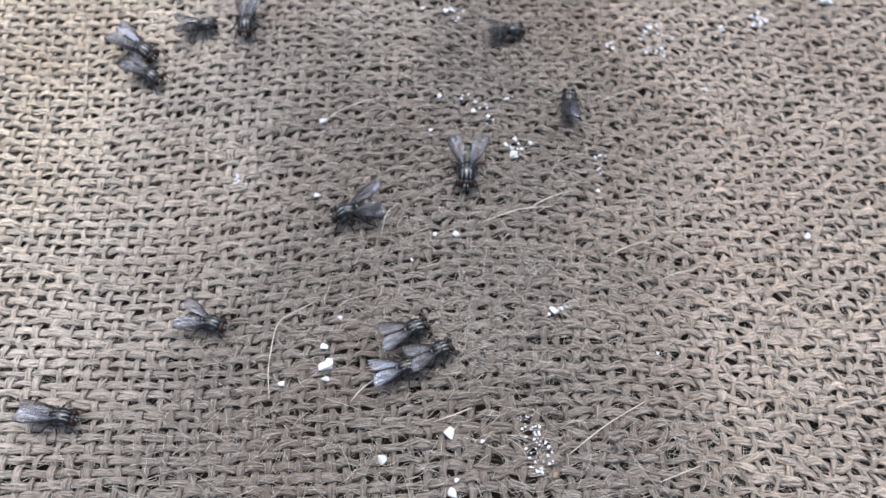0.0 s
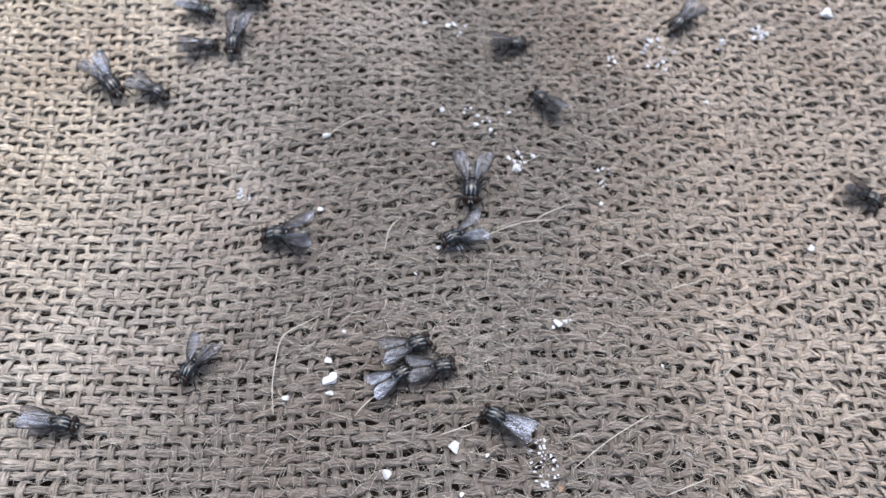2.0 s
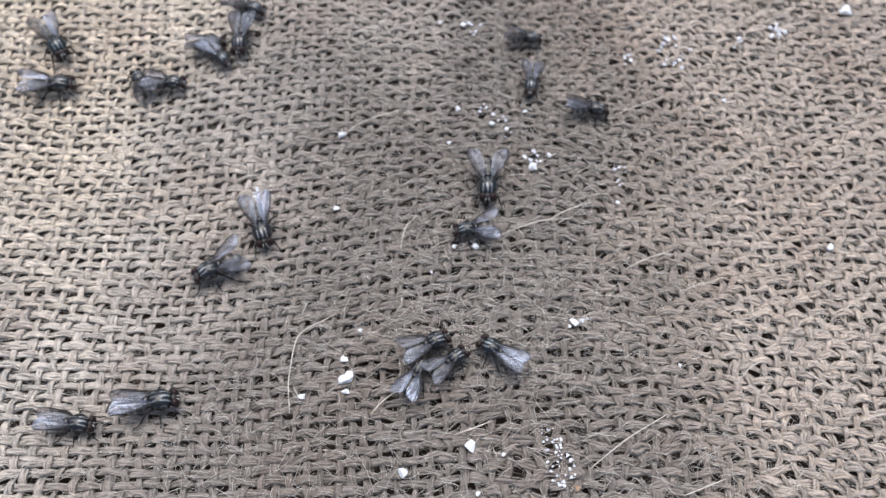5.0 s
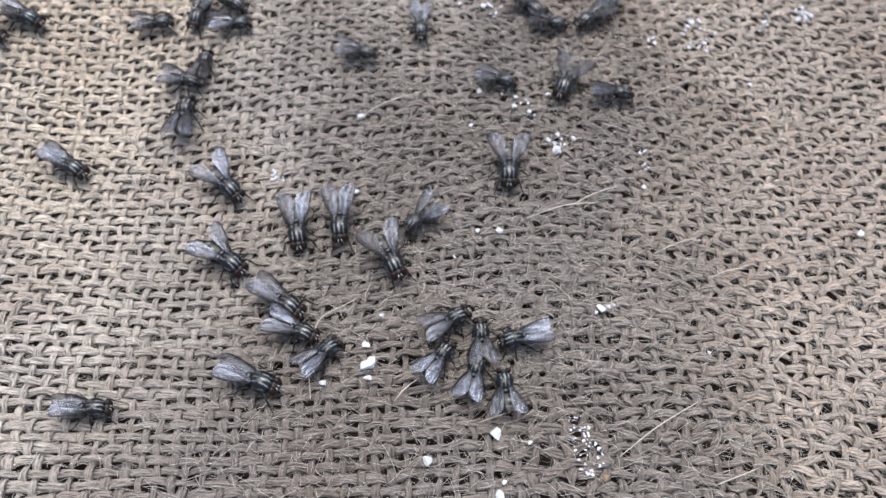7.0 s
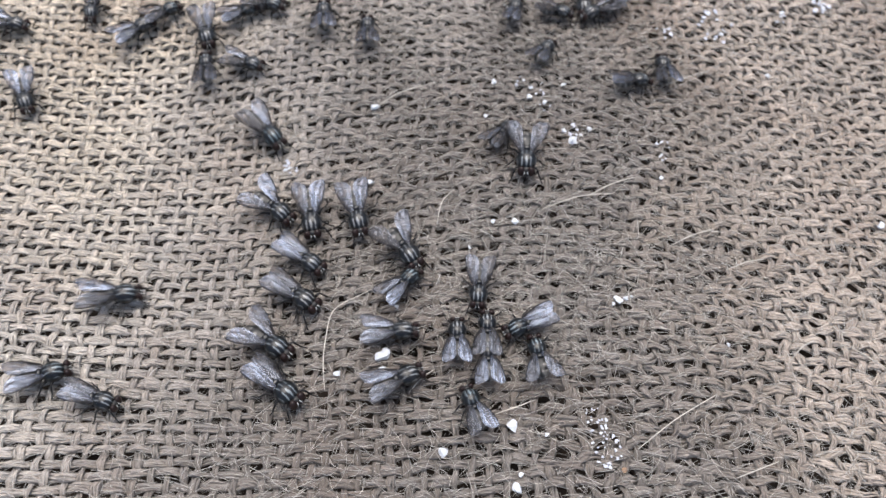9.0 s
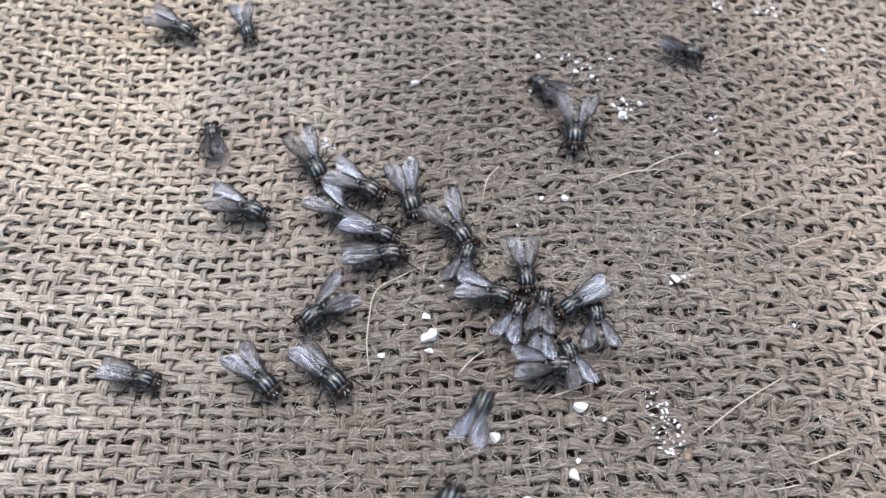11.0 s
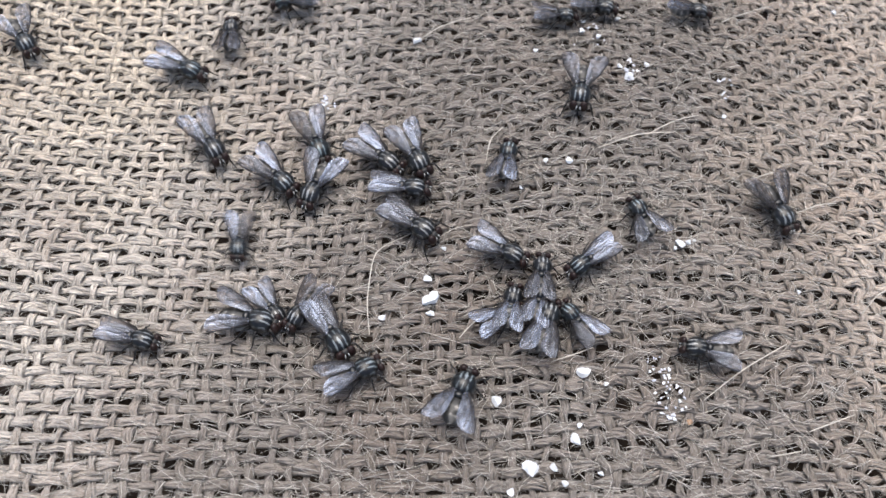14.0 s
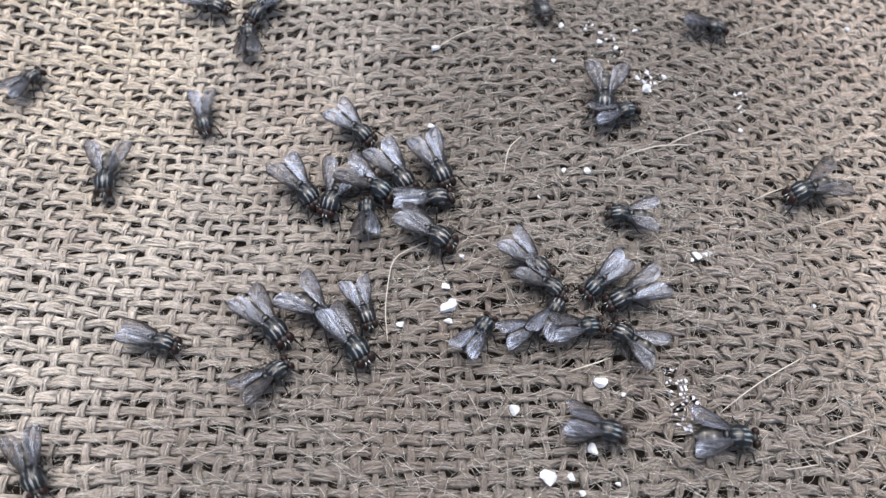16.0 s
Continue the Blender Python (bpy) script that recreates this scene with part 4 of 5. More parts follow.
    go(19, (0,100.1,-11.1,0,91),(0.7,100.1,-11.1,0,91),(0.83,53.7,-11.5,14,91),(1,7.3,-12.0,0,111),(1.5,7.4,-11.6,0,112),(2,7.4,-11.5,0,114),(2.5,7.7,-11.7,0,112),(3,7.6,-11.3,0,115),(3.5,7.5,-11.3,0,116),(4,7.3,-11.5,0,107),(4.2,7.3,-11.6,0,105),(6.3,0.6,-8.3,0,92),(6.5,-3.8,-10.1,0,117),(7,-5.2,-12.2,0,134),(7.08,-3.3,8.4,7,65),(7.15,-1.5,29.1,14,-5),(7.3,2.2,70.4,0,-5),(16,2.2,70.4,0,-5))
    go(20, (0,-103.9,-6.9,0,-94),(5.2,-103.9,-6.9,0,-94),(5.7,-55.7,-10.4,14,-94),(6.3,-7.5,-13.8,0,-44),(6.5,-9.1,-15.6,0,-119),(7,-9.3,-19.2,0,-148),(7.5,-9.0,-19.4,0,-154),(8,-9.3,-19.4,0,-149),(8.5,-9.3,-20.0,0,-143),(9,-9.3,-19.5,0,-141),(9.2,-8.6,-18.4,0,-147),(11.3,-8.4,-19.8,0,-136),(11.5,-8.9,-19.4,0,-119),(12,-9.8,-19.5,0,-116),(12.5,-8.9,-18.5,0,-138),(12.57,-8.9,3.5,7,-69),(12.65,-8.9,25.5,14,-0),(12.8,-8.8,69.5,0,-0),(16,-8.8,69.5,0,-0))
    go(21, (0,-15.1,69.6,0,179),(5.6,-15.1,69.6,0,179),(5.92,-16.0,34.5,14,179),(6.3,-16.9,-0.6,0,186),(6.5,-18.9,-5.0,0,189),(7,-18.3,-12.7,0,189),(7.5,-17.7,-13.4,0,192),(8,-17.7,-13.6,0,196),(8.5,-17.9,-13.2,0,197),(9,-17.7,-13.4,0,198),(9.2,-17.7,-13.2,0,198),(11.3,-15.8,-14.1,0,201),(11.5,-15.7,-13.7,0,199),(12,-15.6,-14.0,0,204),(12.5,-14.9,-13.8,0,208),(13,-15.3,-13.8,0,215),(13.5,-15.4,-14.1,0,212),(14,-15.5,-14.0,0,213),(14.5,-15.2,-14.0,0,213),(15,-14.8,-14.2,0,210),(15.5,-15.0,-13.9,0,211),(16,-14.8,-14.7,0,213))
    go(22, (0,-100.1,-5.8,0,-83),(4.8,-100.1,-5.8,0,-83),(5.47,-74.9,-2.7,3,-83),(6.3,-49.6,0.3,0,-97),(6.5,-44.3,-2.9,0,-93),(7,-38.8,-7.8,0,-129),(7.5,-35.5,-11.4,0,-119),(8,-33.0,-11.7,0,-130),(8.5,-32.8,-11.9,0,-140),(9,-31.6,-13.5,0,-122),(9.2,-31.0,-13.2,0,-124),(11.3,-26.0,-18.1,0,-122),(11.5,-25.9,-17.9,0,-112),(12,-25.7,-17.9,0,-119),(12.5,-25.4,-17.2,0,-122),(13,-28.2,-21.1,0,-127),(13.5,-28.1,-21.8,0,-183),(14,-29.4,-20.6,0,-195),(14.5,-28.7,-21.3,0,-192),(15,-30.0,-21.2,0,-182),(15.5,-28.6,-22.1,0,-221),(16,-29.1,-21.1,0,-192))
    go(23, (0,-98.3,-0.7,0,-100),(5.5,-98.3,-0.7,0,-100),(5.86,-83.0,-3.5,14,-100),(6.3,-67.8,-6.4,0,-83),(6.5,-67.7,-6.4,0,-89),(7,-65.8,-7.3,0,-114),(7.5,-62.9,-7.5,0,-114),(7.75,-51.2,-11.1,3,-113),(8,-39.6,-14.7,0,-113),(8.25,-32.9,-19.0,3,-120),(8.5,-26.3,-23.3,0,-127),(9,-24.8,-22.3,0,-119),(9.2,-21.6,-20.9,0,-119),(11.3,-19.9,-21.1,0,-100),(11.5,-18.5,-20.4,0,-97),(12,-18.1,-19.2,0,-72),(12.5,-15.7,-20.6,0,-88),(13,-16.0,-20.8,0,-81),(13.5,-16.2,-20.7,0,-82),(14,-16.2,-20.0,0,-89),(14.5,-16.0,-20.3,0,-85),(15,-16.3,-20.2,0,-79),(15.5,-16.2,-20.7,0,-75),(16,-15.4,-20.8,0,-75))
    go(24, (0,-102.4,-34.5,0,-83),(5.2,-102.4,-34.5,0,-83),(5.7,-66.7,-30.4,14,-83),(6.3,-30.9,-26.3,0,-113),(6.5,-25.8,-28.1,0,-110),(7,-25.0,-28.2,0,-119),(7.5,-24.4,-28.4,0,-122),(8,-24.5,-28.0,0,-121),(8.5,-24.3,-28.7,0,-120),(9,-24.7,-28.9,0,-116),(9.2,-24.8,-28.7,0,-119),(11.3,-18.6,-25.1,0,-76),(11.5,-18.4,-25.5,0,-76),(12,-13.7,-27.1,0,-122),(12.5,-14.3,-26.8,0,-109),(13,-14.2,-26.2,0,-115),(13.5,-13.9,-26.3,0,-119),(14,-13.9,-26.2,0,-117),(14.5,-14.4,-26.5,0,-111),(15,-14.4,-26.9,0,-107),(15.5,-14.2,-26.4,0,-119),(16,-14.2,-26.4,0,-115))
    go(25, (0,-101.7,-37.8,0,-87),(5.6,-101.7,-37.8,0,-87),(5.92,-64.9,-35.8,14,-87),(6.3,-28.1,-33.9,0,-59),(6.5,-23.5,-35.8,0,-61),(7,-21.9,-33.0,0,-105),(7.5,-21.0,-34.2,0,-118),(8,-22.3,-34.1,0,-161),(8.5,-19.9,-35.8,0,-100),(9,-9.1,-33.8,0,-80),(9.2,-5.9,-33.0,0,-79),(11.3,-2.5,-30.2,0,-98),(11.5,-2.6,-30.6,0,-98),(12,-2.1,-29.9,0,-105),(12.5,-2.4,-30.5,0,-93),(13,-1.8,-30.0,0,-87),(13.5,-1.5,-30.1,0,-105),(14,-1.1,-29.2,0,-110),(14.5,0.1,-30.0,0,-118),(15,0.0,-29.5,0,-117),(15.5,0.2,-29.9,0,-119),(16,0.2,-29.2,0,-127))
    go(26, (0,-44.3,-75.7,0,-2),(2.6,-44.3,-75.7,0,-2),(2.78,-44.0,-65.9,14,-2),(3,-43.7,-56.1,0,-72),(3.5,-41.8,-47.7,0,-21),(4,-40.3,-47.3,0,-55),(4.2,-40.4,-47.2,0,-59),(6.3,-31.1,-39.7,0,-92),(6.5,-30.0,-40.9,0,-91),(7,-26.4,-41.8,0,-103),(7.5,-26.3,-42.6,0,-103),(8,-23.1,-42.2,0,-120),(8.5,-23.8,-42.7,0,-129),(9,-24.0,-44.2,0,-121),(9.2,-23.5,-44.3,0,-126),(11.3,-23.1,-45.2,0,-125),(11.5,-22.9,-45.5,0,-130),(12,-22.9,-45.3,0,-131),(12.5,-22.9,-45.4,0,-131),(13,-22.9,-45.5,0,-133),(13.5,-22.8,-45.2,0,-130),(14,-22.4,-44.4,0,-139),(14.5,-22.4,-43.7,0,-139),(15,-22.3,-44.7,0,-141),(15.5,-22.5,-45.1,0,-138),(16,-22.4,-44.7,0,-135))
    go(27, (0,-99.4,-30.1,0,-96),(4.8,-99.4,-30.1,0,-96),(5.47,-60.1,-34.6,3,-96),(5.89,-40.4,-36.8,1.5,-43),(6.3,-20.8,-39.0,0,11),(6.5,-19.1,-39.3,0,25),(7,-17.1,-36.8,0,-39),(7.5,-12.8,-33.2,0,-39),(8,-12.6,-30.4,0,-42),(8.5,-11.0,-28.8,0,-44),(9,-8.6,-25.7,0,-37),(9.2,-6.7,-25.2,0,1),(11.3,-6.4,-25.5,0,-13),(11.5,-6.2,-25.4,0,-4),(12,-5.0,-23.6,0,-11),(12.5,-5.1,-24.0,0,-15),(13,-2.6,-18.9,0,-39),(13.5,-2.2,-18.3,0,-58),(14,-1.8,-14.3,0,-6),(14.5,-1.1,-8.4,0,-41),(15,6.8,-4.4,0,-53),(15.5,10.5,-4.8,0,-48),(16,11.0,-3.1,0,-65))
    go(28, (0,2.6,-75.0,0,-2),(5.2,2.6,-75.0,0,-2),(5.7,3.4,-56.8,14,-2),(6,3.8,-47.6,7,-48),(6.3,4.2,-38.5,0,-93),(6.5,5.2,-38.0,0,-103),(6.75,5.3,-37.8,0,-57),(7,5.3,-37.6,0,-11),(7.5,4.8,-37.1,0,-35),(8,5.6,-37.2,0,-7),(8.5,5.4,-36.9,0,5),(9,5.0,-36.5,0,8),(9.2,5.0,-36.3,0,9),(11.3,4.8,-35.7,0,3),(11.5,4.3,-36.0,0,3),(12,4.4,-35.6,0,-2),(12.5,4.0,-35.5,0,-7),(13,4.3,-35.8,0,17),(13.5,4.3,-35.5,0,4),(14,4.3,-36.1,0,-10),(14.5,3.7,-35.4,0,-24),(15,3.1,-36.6,0,-16),(15.5,3.8,-36.6,0,-18),(16,3.6,-36.9,0,-23))
    go(29, (0,1.5,-75.4,0,4),(5.5,1.5,-75.4,0,4),(5.86,0.3,-59.8,14,4),(6.3,-0.9,-44.2,0,-68),(6.5,5.4,-41.9,0,-41),(7,10.0,-39.3,0,10),(7.5,12.9,-35.9,0,3),(8,12.4,-35.6,0,6),(8.5,11.9,-34.9,0,5),(9,12.2,-35.1,0,17),(9.2,12.5,-34.9,0,18),(11.3,12.5,-33.1,0,8),(11.5,12.1,-33.5,0,16),(12,12.9,-33.6,0,24),(12.5,12.4,-33.4,0,33),(13,18.3,-22.6,0,43),(13.5,17.3,-21.8,0,19),(14,17.8,-21.6,0,28),(14.5,17.9,-21.6,0,31),(15,17.6,-21.9,0,29),(15.5,14.2,-20.1,0,92),(16,13.4,-20.2,0,91))
    go(30, (0,33.7,-77.7,0,-4),(7.2,33.7,-77.7,0,-4),(7.33,35.0,-60.9,14,-4),(7.5,36.3,-44.1,0,11),(7.75,27.3,-44.9,3,58),(8,18.3,-45.6,0,105),(8.5,5.5,-48.3,0,74),(9,3.6,-43.8,0,27),(9.2,7.8,-43.2,0,-25),(11.3,9.4,-38.8,0,29),(11.5,9.1,-38.9,0,30),(12,9.4,-38.4,0,30),(12.5,8.2,-38.1,0,-38),(13,9.1,-38.6,0,26),(13.5,8.7,-38.9,0,3),(14,9.6,-38.2,0,46),(14.5,9.4,-38.7,0,56),(14.75,8.8,-38.3,0,-5),(15,8.1,-37.9,0,-67),(15.5,8.0,-38.9,0,-56),(16,7.5,-38.1,0,-73))
    go(31, (0,16.3,70.4,0,-174),(6.2,16.3,70.4,0,-174),(6.33,17.9,54.2,14,-174),(6.5,19.5,38.1,0,-209),(6.75,18.2,28.3,3,-204),(7,16.9,18.5,0,-199),(7.5,16.5,11.2,0,-172),(8,19.3,3.3,0,-175),(8.07,39.1,5.1,7,-130),(8.15,59.0,6.9,14,-85),(8.3,98.7,10.6,0,-85),(16,98.7,10.6,0,-85))
    go(32, (0,99.6,-2.3,0,79),(7.2,99.6,-2.3,0,79),(7.33,78.5,1.7,14,79),(7.5,57.4,5.6,0,68),(7.75,47.9,10.7,3,72),(8,38.4,15.7,0,76),(8.5,31.5,20.1,0,24),(9,31.1,21.6,0,6),(9.2,31.2,21.6,0,7),(9.85,33.6,46.1,3,-6),(10.5,36.0,70.7,0,-6),(16,36.0,70.7,0,-6))
    go(33, (0,100.3,-1.9,0,87),(7.2,100.3,-1.9,0,87),(7.33,52.7,0.5,14,87),(7.5,5.1,2.8,0,51),(8,4.5,3.9,0,29),(8.17,4.1,4.3,0,-21),(8.33,3.6,4.8,0,-71),(8.5,3.2,5.2,0,-121),(8.75,3.7,4.2,0,-78),(9,4.1,3.1,0,-34),(9.2,4.0,3.4,0,-37),(9.85,1.1,36.6,3,5),(10.5,-1.8,69.8,0,5),(16,-1.8,69.8,0,5))
    go(34, (0,-18.9,71.2,0,-169),(6.7,-18.9,71.2,0,-169),(6.83,-14.8,50.7,14,-169),(7,-10.7,30.2,0,-174),(7.05,-9.5,37.3,4.7,-119),(7.1,-8.3,44.4,9.3,-64),(7.15,-7.1,51.5,14,-10),(7.3,-3.5,72.7,0,-10),(7.6,-3.5,72.7,0,46),(7.9,-3.5,72.7,0,101),(8.2,-3.5,72.7,0,157),(8.33,-15.6,44.6,14,157),(8.42,-21.6,30.6,7,85),(8.5,-27.6,16.5,0,13),(9,-30.5,26.8,0,11),(9.2,-31.3,30.0,0,11),(9.6,-29.2,51.4,14,-6),(10,-27.1,72.8,0,-6),(16,-27.1,72.8,0,-6))
    go(35, (0,-17.9,68.7,0,-168),(0.2,-17.9,68.7,0,-168),(0.34,-13.5,49.1,14,-168),(0.5,-9.2,29.4,0,-134),(0.57,-7.1,39.9,7,-72),(0.65,-5.0,50.5,14,-11),(0.8,-0.8,71.7,0,-11),(1.6,-0.8,71.7,0,42),(2.4,-0.8,71.7,0,95),(3.2,-0.8,71.7,0,148),(3.33,-11.2,54.9,14,148),(3.5,-21.6,38.1,0,187),(4,-21.4,38.2,0,189),(4.2,-23.5,38.2,0,190),(6.7,-25.1,72.7,0,185),(6.83,-23.0,47.1,14,185),(6.92,-21.9,34.3,7,228),(7,-20.9,21.5,0,271),(7.1,-20.3,34.1,7,314),(7.2,-19.8,46.7,14,358),(7.4,-18.7,71.9,0,358),(7.8,-18.7,71.9,0,417),(8.2,-18.7,71.9,0,476),(8.6,-18.7,71.9,0,536),(8.78,-20.5,48.1,14,536),(8.85,-21.1,40.2,9.3,480),(8.93,-21.7,32.2,4.7,425),(9,-22.2,24.3,0,369),(9.2,-21.0,25.3,0,427),(9.85,-22.9,46.7,3,365),(10.5,-24.7,68.1,0,365),(16,-24.7,68.1,0,365))
    go(36, (0,-99.0,11.4,0,-88),(2.7,-99.0,11.4,0,-88),(2.83,-86.9,11.9,14,-88),(3,-74.9,12.4,0,-124),(3.5,-74.2,12.3,0,-128),(4,-74.8,12.9,0,-124),(4.2,-69.8,13.6,0,-68),(6.3,-80.7,9.8,0,-98),(6.4,-73.3,8.9,3,-99),(6.5,-65.8,8.0,0,-100),(6.75,-57.2,6.3,3,-48),(7,-48.6,4.5,0,4),(7.5,-49.0,4.4,0,-36),(8,-38.1,6.2,0,-91),(8.07,-38.6,22.9,7,-45),(8.15,-39.2,39.5,14,2),(8.3,-40.2,72.8,0,2),(16,-40.2,72.8,0,2))
    go(37, (0,-78.3,67.1,0,-175),(3.7,-78.3,67.1,0,-175),(3.83,-76.8,49.5,14,-175),(4,-75.2,31.9,0,-152),(4.2,-70.3,25.3,0,-158),(6.3,-86.3,22.3,0,-99),(6.5,-85.1,22.8,0,-110),(7,-83.3,22.4,0,-104),(7.5,-79.3,20.5,0,-75),(7.75,-68.5,14.4,3,-109),(8,-57.7,8.2,0,-143),(8.5,-53.7,7.4,0,-125),(8.75,-44.6,4.1,3,-128),(9,-35.6,0.8,0,-131),(9.2,-34.1,-4.3,0,-157),(11.3,-31.3,-9.8,0,-140),(11.5,-30.5,-10.3,0,-137),(12,-30.3,-11.2,0,-135),(12.5,-30.9,-10.6,0,-137),(13,-31.5,-12.7,0,-153),(13.5,-31.4,-12.9,0,-158),(14,-30.9,-13.0,0,-153),(14.5,-30.8,-15.4,0,-143),(15,-26.4,-15.5,0,-127),(15.5,-22.8,-19.9,0,-120),(16,-24.0,-19.0,0,-115))
    go(38, (0,-99.2,9.8,0,-52),(6.7,-99.2,9.8,0,-52),(6.83,-93.9,13.9,14,-52),(7,-88.7,18.0,0,-99),(7.5,-88.2,17.7,0,-92),(8,-86.7,19.3,0,-115),(8.5,-82.5,8.1,0,-96),(9,-79.0,3.5,0,-153),(9.2,-76.2,2.4,0,-116),(9.42,-80.2,3.2,1,-172),(9.63,-84.3,4.1,2,-227),(9.85,-88.4,4.9,3,-282),(10.5,-100.5,7.5,0,-282),(16,-100.5,7.5,0,-282))
    go(39, (0,-76.5,67.6,0,-175),(7.6,-76.5,67.6,0,-175),(7.78,-74.6,45.5,14,-175),(8,-72.7,23.3,0,-142),(8.25,-68.9,21.9,0,-102),(8.5,-65.1,20.4,0,-62),(9,-64.1,20.3,0,-42),(9.2,-64.2,21.1,0,-49),(9.85,-59.9,45.3,3,-10),(10.5,-55.5,69.5,0,-10),(16,-55.5,69.5,0,-10))
    go(40, (0,-98.4,-45.8,0,-81),(8.2,-98.4,-45.8,0,-81),(8.33,-81.2,-43.2,14,-81),(8.5,-64.0,-40.5,0,-64),(8.75,-57.8,-36.6,3,-68),(9,-51.7,-32.7,0,-72),(9.2,-45.8,-30.3,0,-31),(11.3,-41.2,-18.3,0,-102),(11.5,-40.9,-18.0,0,-92),(12,-37.1,-19.5,0,-74),(12.5,-37.3,-18.6,0,-72),(13,-35.5,-19.0,0,-129),(13.5,-35.6,-19.9,0,-126),(14,-35.8,-19.9,0,-123),(14.5,-35.8,-20.9,0,-113),(15,-34.4,-20.6,0,-119),(15.5,-34.2,-21.7,0,-123),(16,-34.4,-20.9,0,-131))
    go(41, (0,-99.2,-54.6,0,-79),(8.6,-99.2,-54.6,0,-79),(8.78,-78.2,-50.6,14,-79),(9,-57.2,-46.6,0,-64),(9.2,-57.3,-45.7,0,-89),(11.3,-30.2,-46.6,0,-127),(11.5,-29.6,-48.9,0,-122),(12,-22.4,-54.8,0,-122),(12.5,-21.7,-56.0,0,-153),(13,-17.8,-55.0,0,-114),(13.5,-19.1,-55.0,0,-86),(14,-18.4,-49.7,0,-58),(14.5,-17.1,-47.9,0,-88),(15,-10.1,-52.0,0,-101),(15.5,-3.2,-51.0,0,-95),(16,10.7,-51.5,0,-95))
    go(42, (0,-6.7,-74.7,0,6),(8.2,-6.7,-74.7,0,6),(8.33,-8.3,-58.3,14,6),(8.42,-9.1,-50.1,7,-44),(8.5,-9.9,-41.8,0,-93),(9,-7.4,-41.3,0,-59),(9.2,-4.1,-37.4,0,-66),(11.3,6.0,-41.6,0,-80),(11.5,6.1,-42.7,0,-69),(12,12.2,-43.5,0,-65),(12.25,10.2,-43.2,0,-27),(12.5,8.2,-42.8,0,11),(13,4.2,-42.5,0,21),(13.5,3.7,-42.1,0,4),(14,5.4,-39.5,0,-12),(14.5,3.6,-38.5,0,40),(14.75,9.7,-33.0,3,97),(15,15.8,-27.6,0,155),(15.5,15.0,-31.1,0,127),(16,14.2,-32.3,0,121))
    go(43, (0,-8.1,-76.5,0,-13),(10.6,-8.1,-76.5,0,-13),(10.92,-3.9,-57.9,14,-13),(11.3,0.2,-39.3,0,-48),(11.5,-0.1,-39.4,0,-50),(12,-0.4,-39.4,0,-68),(12.5,0.0,-38.8,0,-58),(13,-0.8,-39.4,0,-58),(13.5,-0.5,-39.7,0,-58),(14,-0.5,-39.2,0,-55),(14.25,-2.8,-38.6,0,-117),(14.5,-5.1,-37.9,0,-179),(15,-6.3,-42.3,0,-122),(15.25,-6.5,-41.8,0,-196),(15.5,-6.8,-41.4,0,-270),(15.75,-6.3,-41.2,0,-329),(16,-5.8,-41.1,0,-388))
    go(44, (0,105.0,-42.7,0,87),(11.7,105.0,-42.7,0,87),(11.83,61.4,-40.5,14,87),(11.92,39.6,-39.4,7,15),(12,17.9,-38.2,0,-57),(12.5,20.7,-35.7,0,-34),(13,35.2,-43.1,6.5,-5),(13.05,51.9,-44.8,10.2,-50),(13.1,68.5,-46.5,14,-96),(13.2,101.7,-49.9,0,-96),(16,101.7,-49.9,0,-96))
    go(45, (0,28.3,-76.0,0,15),(12.1,28.3,-76.0,0,15),(12.28,25.8,-67.1,14,15),(12.5,23.3,-58.1,0,-30),(13,24.2,-50.3,0,-12),(13.5,27.6,-39.7,0,-2),(13.75,27.3,-39.9,0,43),(14,27.0,-40.0,0,87),(14.5,21.8,-39.1,0,73),(15,22.9,-38.2,0,75),(15.5,16.5,-38.3,0,94),(16,14.7,-38.7,0,62))
    go(46, (0,101.3,-29.9,0,97),(10.6,101.3,-29.9,0,97),(10.92,67.3,-34.3,14,97),(11.04,55.9,-35.8,9.3,39),(11.17,44.6,-37.3,4.7,-19),(11.3,33.2,-38.7,0,-77),(11.5,34.0,-38.9,0,-77),(12,34.3,-39.3,0,-80),(12.5,45.0,-31.3,0,-86),(12.65,72.9,-33.6,14,-95),(12.8,100.9,-35.9,0,-95),(16,100.9,-35.9,0,-95))
    go(47, (0,100.9,-13.1,0,80),(11.6,100.9,-13.1,0,80),(11.78,76.3,-8.9,14,80),(11.85,68.0,-7.5,9.3,133),(11.93,59.8,-6.1,4.7,186),(12,51.6,-4.8,0,239),(12.25,43.5,-9.2,3,175),(12.5,35.4,-13.7,0,112),(13,34.5,-14.3,0,121),(13.5,35.1,-14.0,0,129),(13.75,36.0,-15.9,0,169),(14,36.8,-17.7,0,209),(14.5,41.3,-22.3,0,240),(14.75,42.6,-15.6,0,201),(15,43.9,-8.9,0,163),(15.5,41.3,-10.2,0,115),(16,39.8,-11.7,0,118))
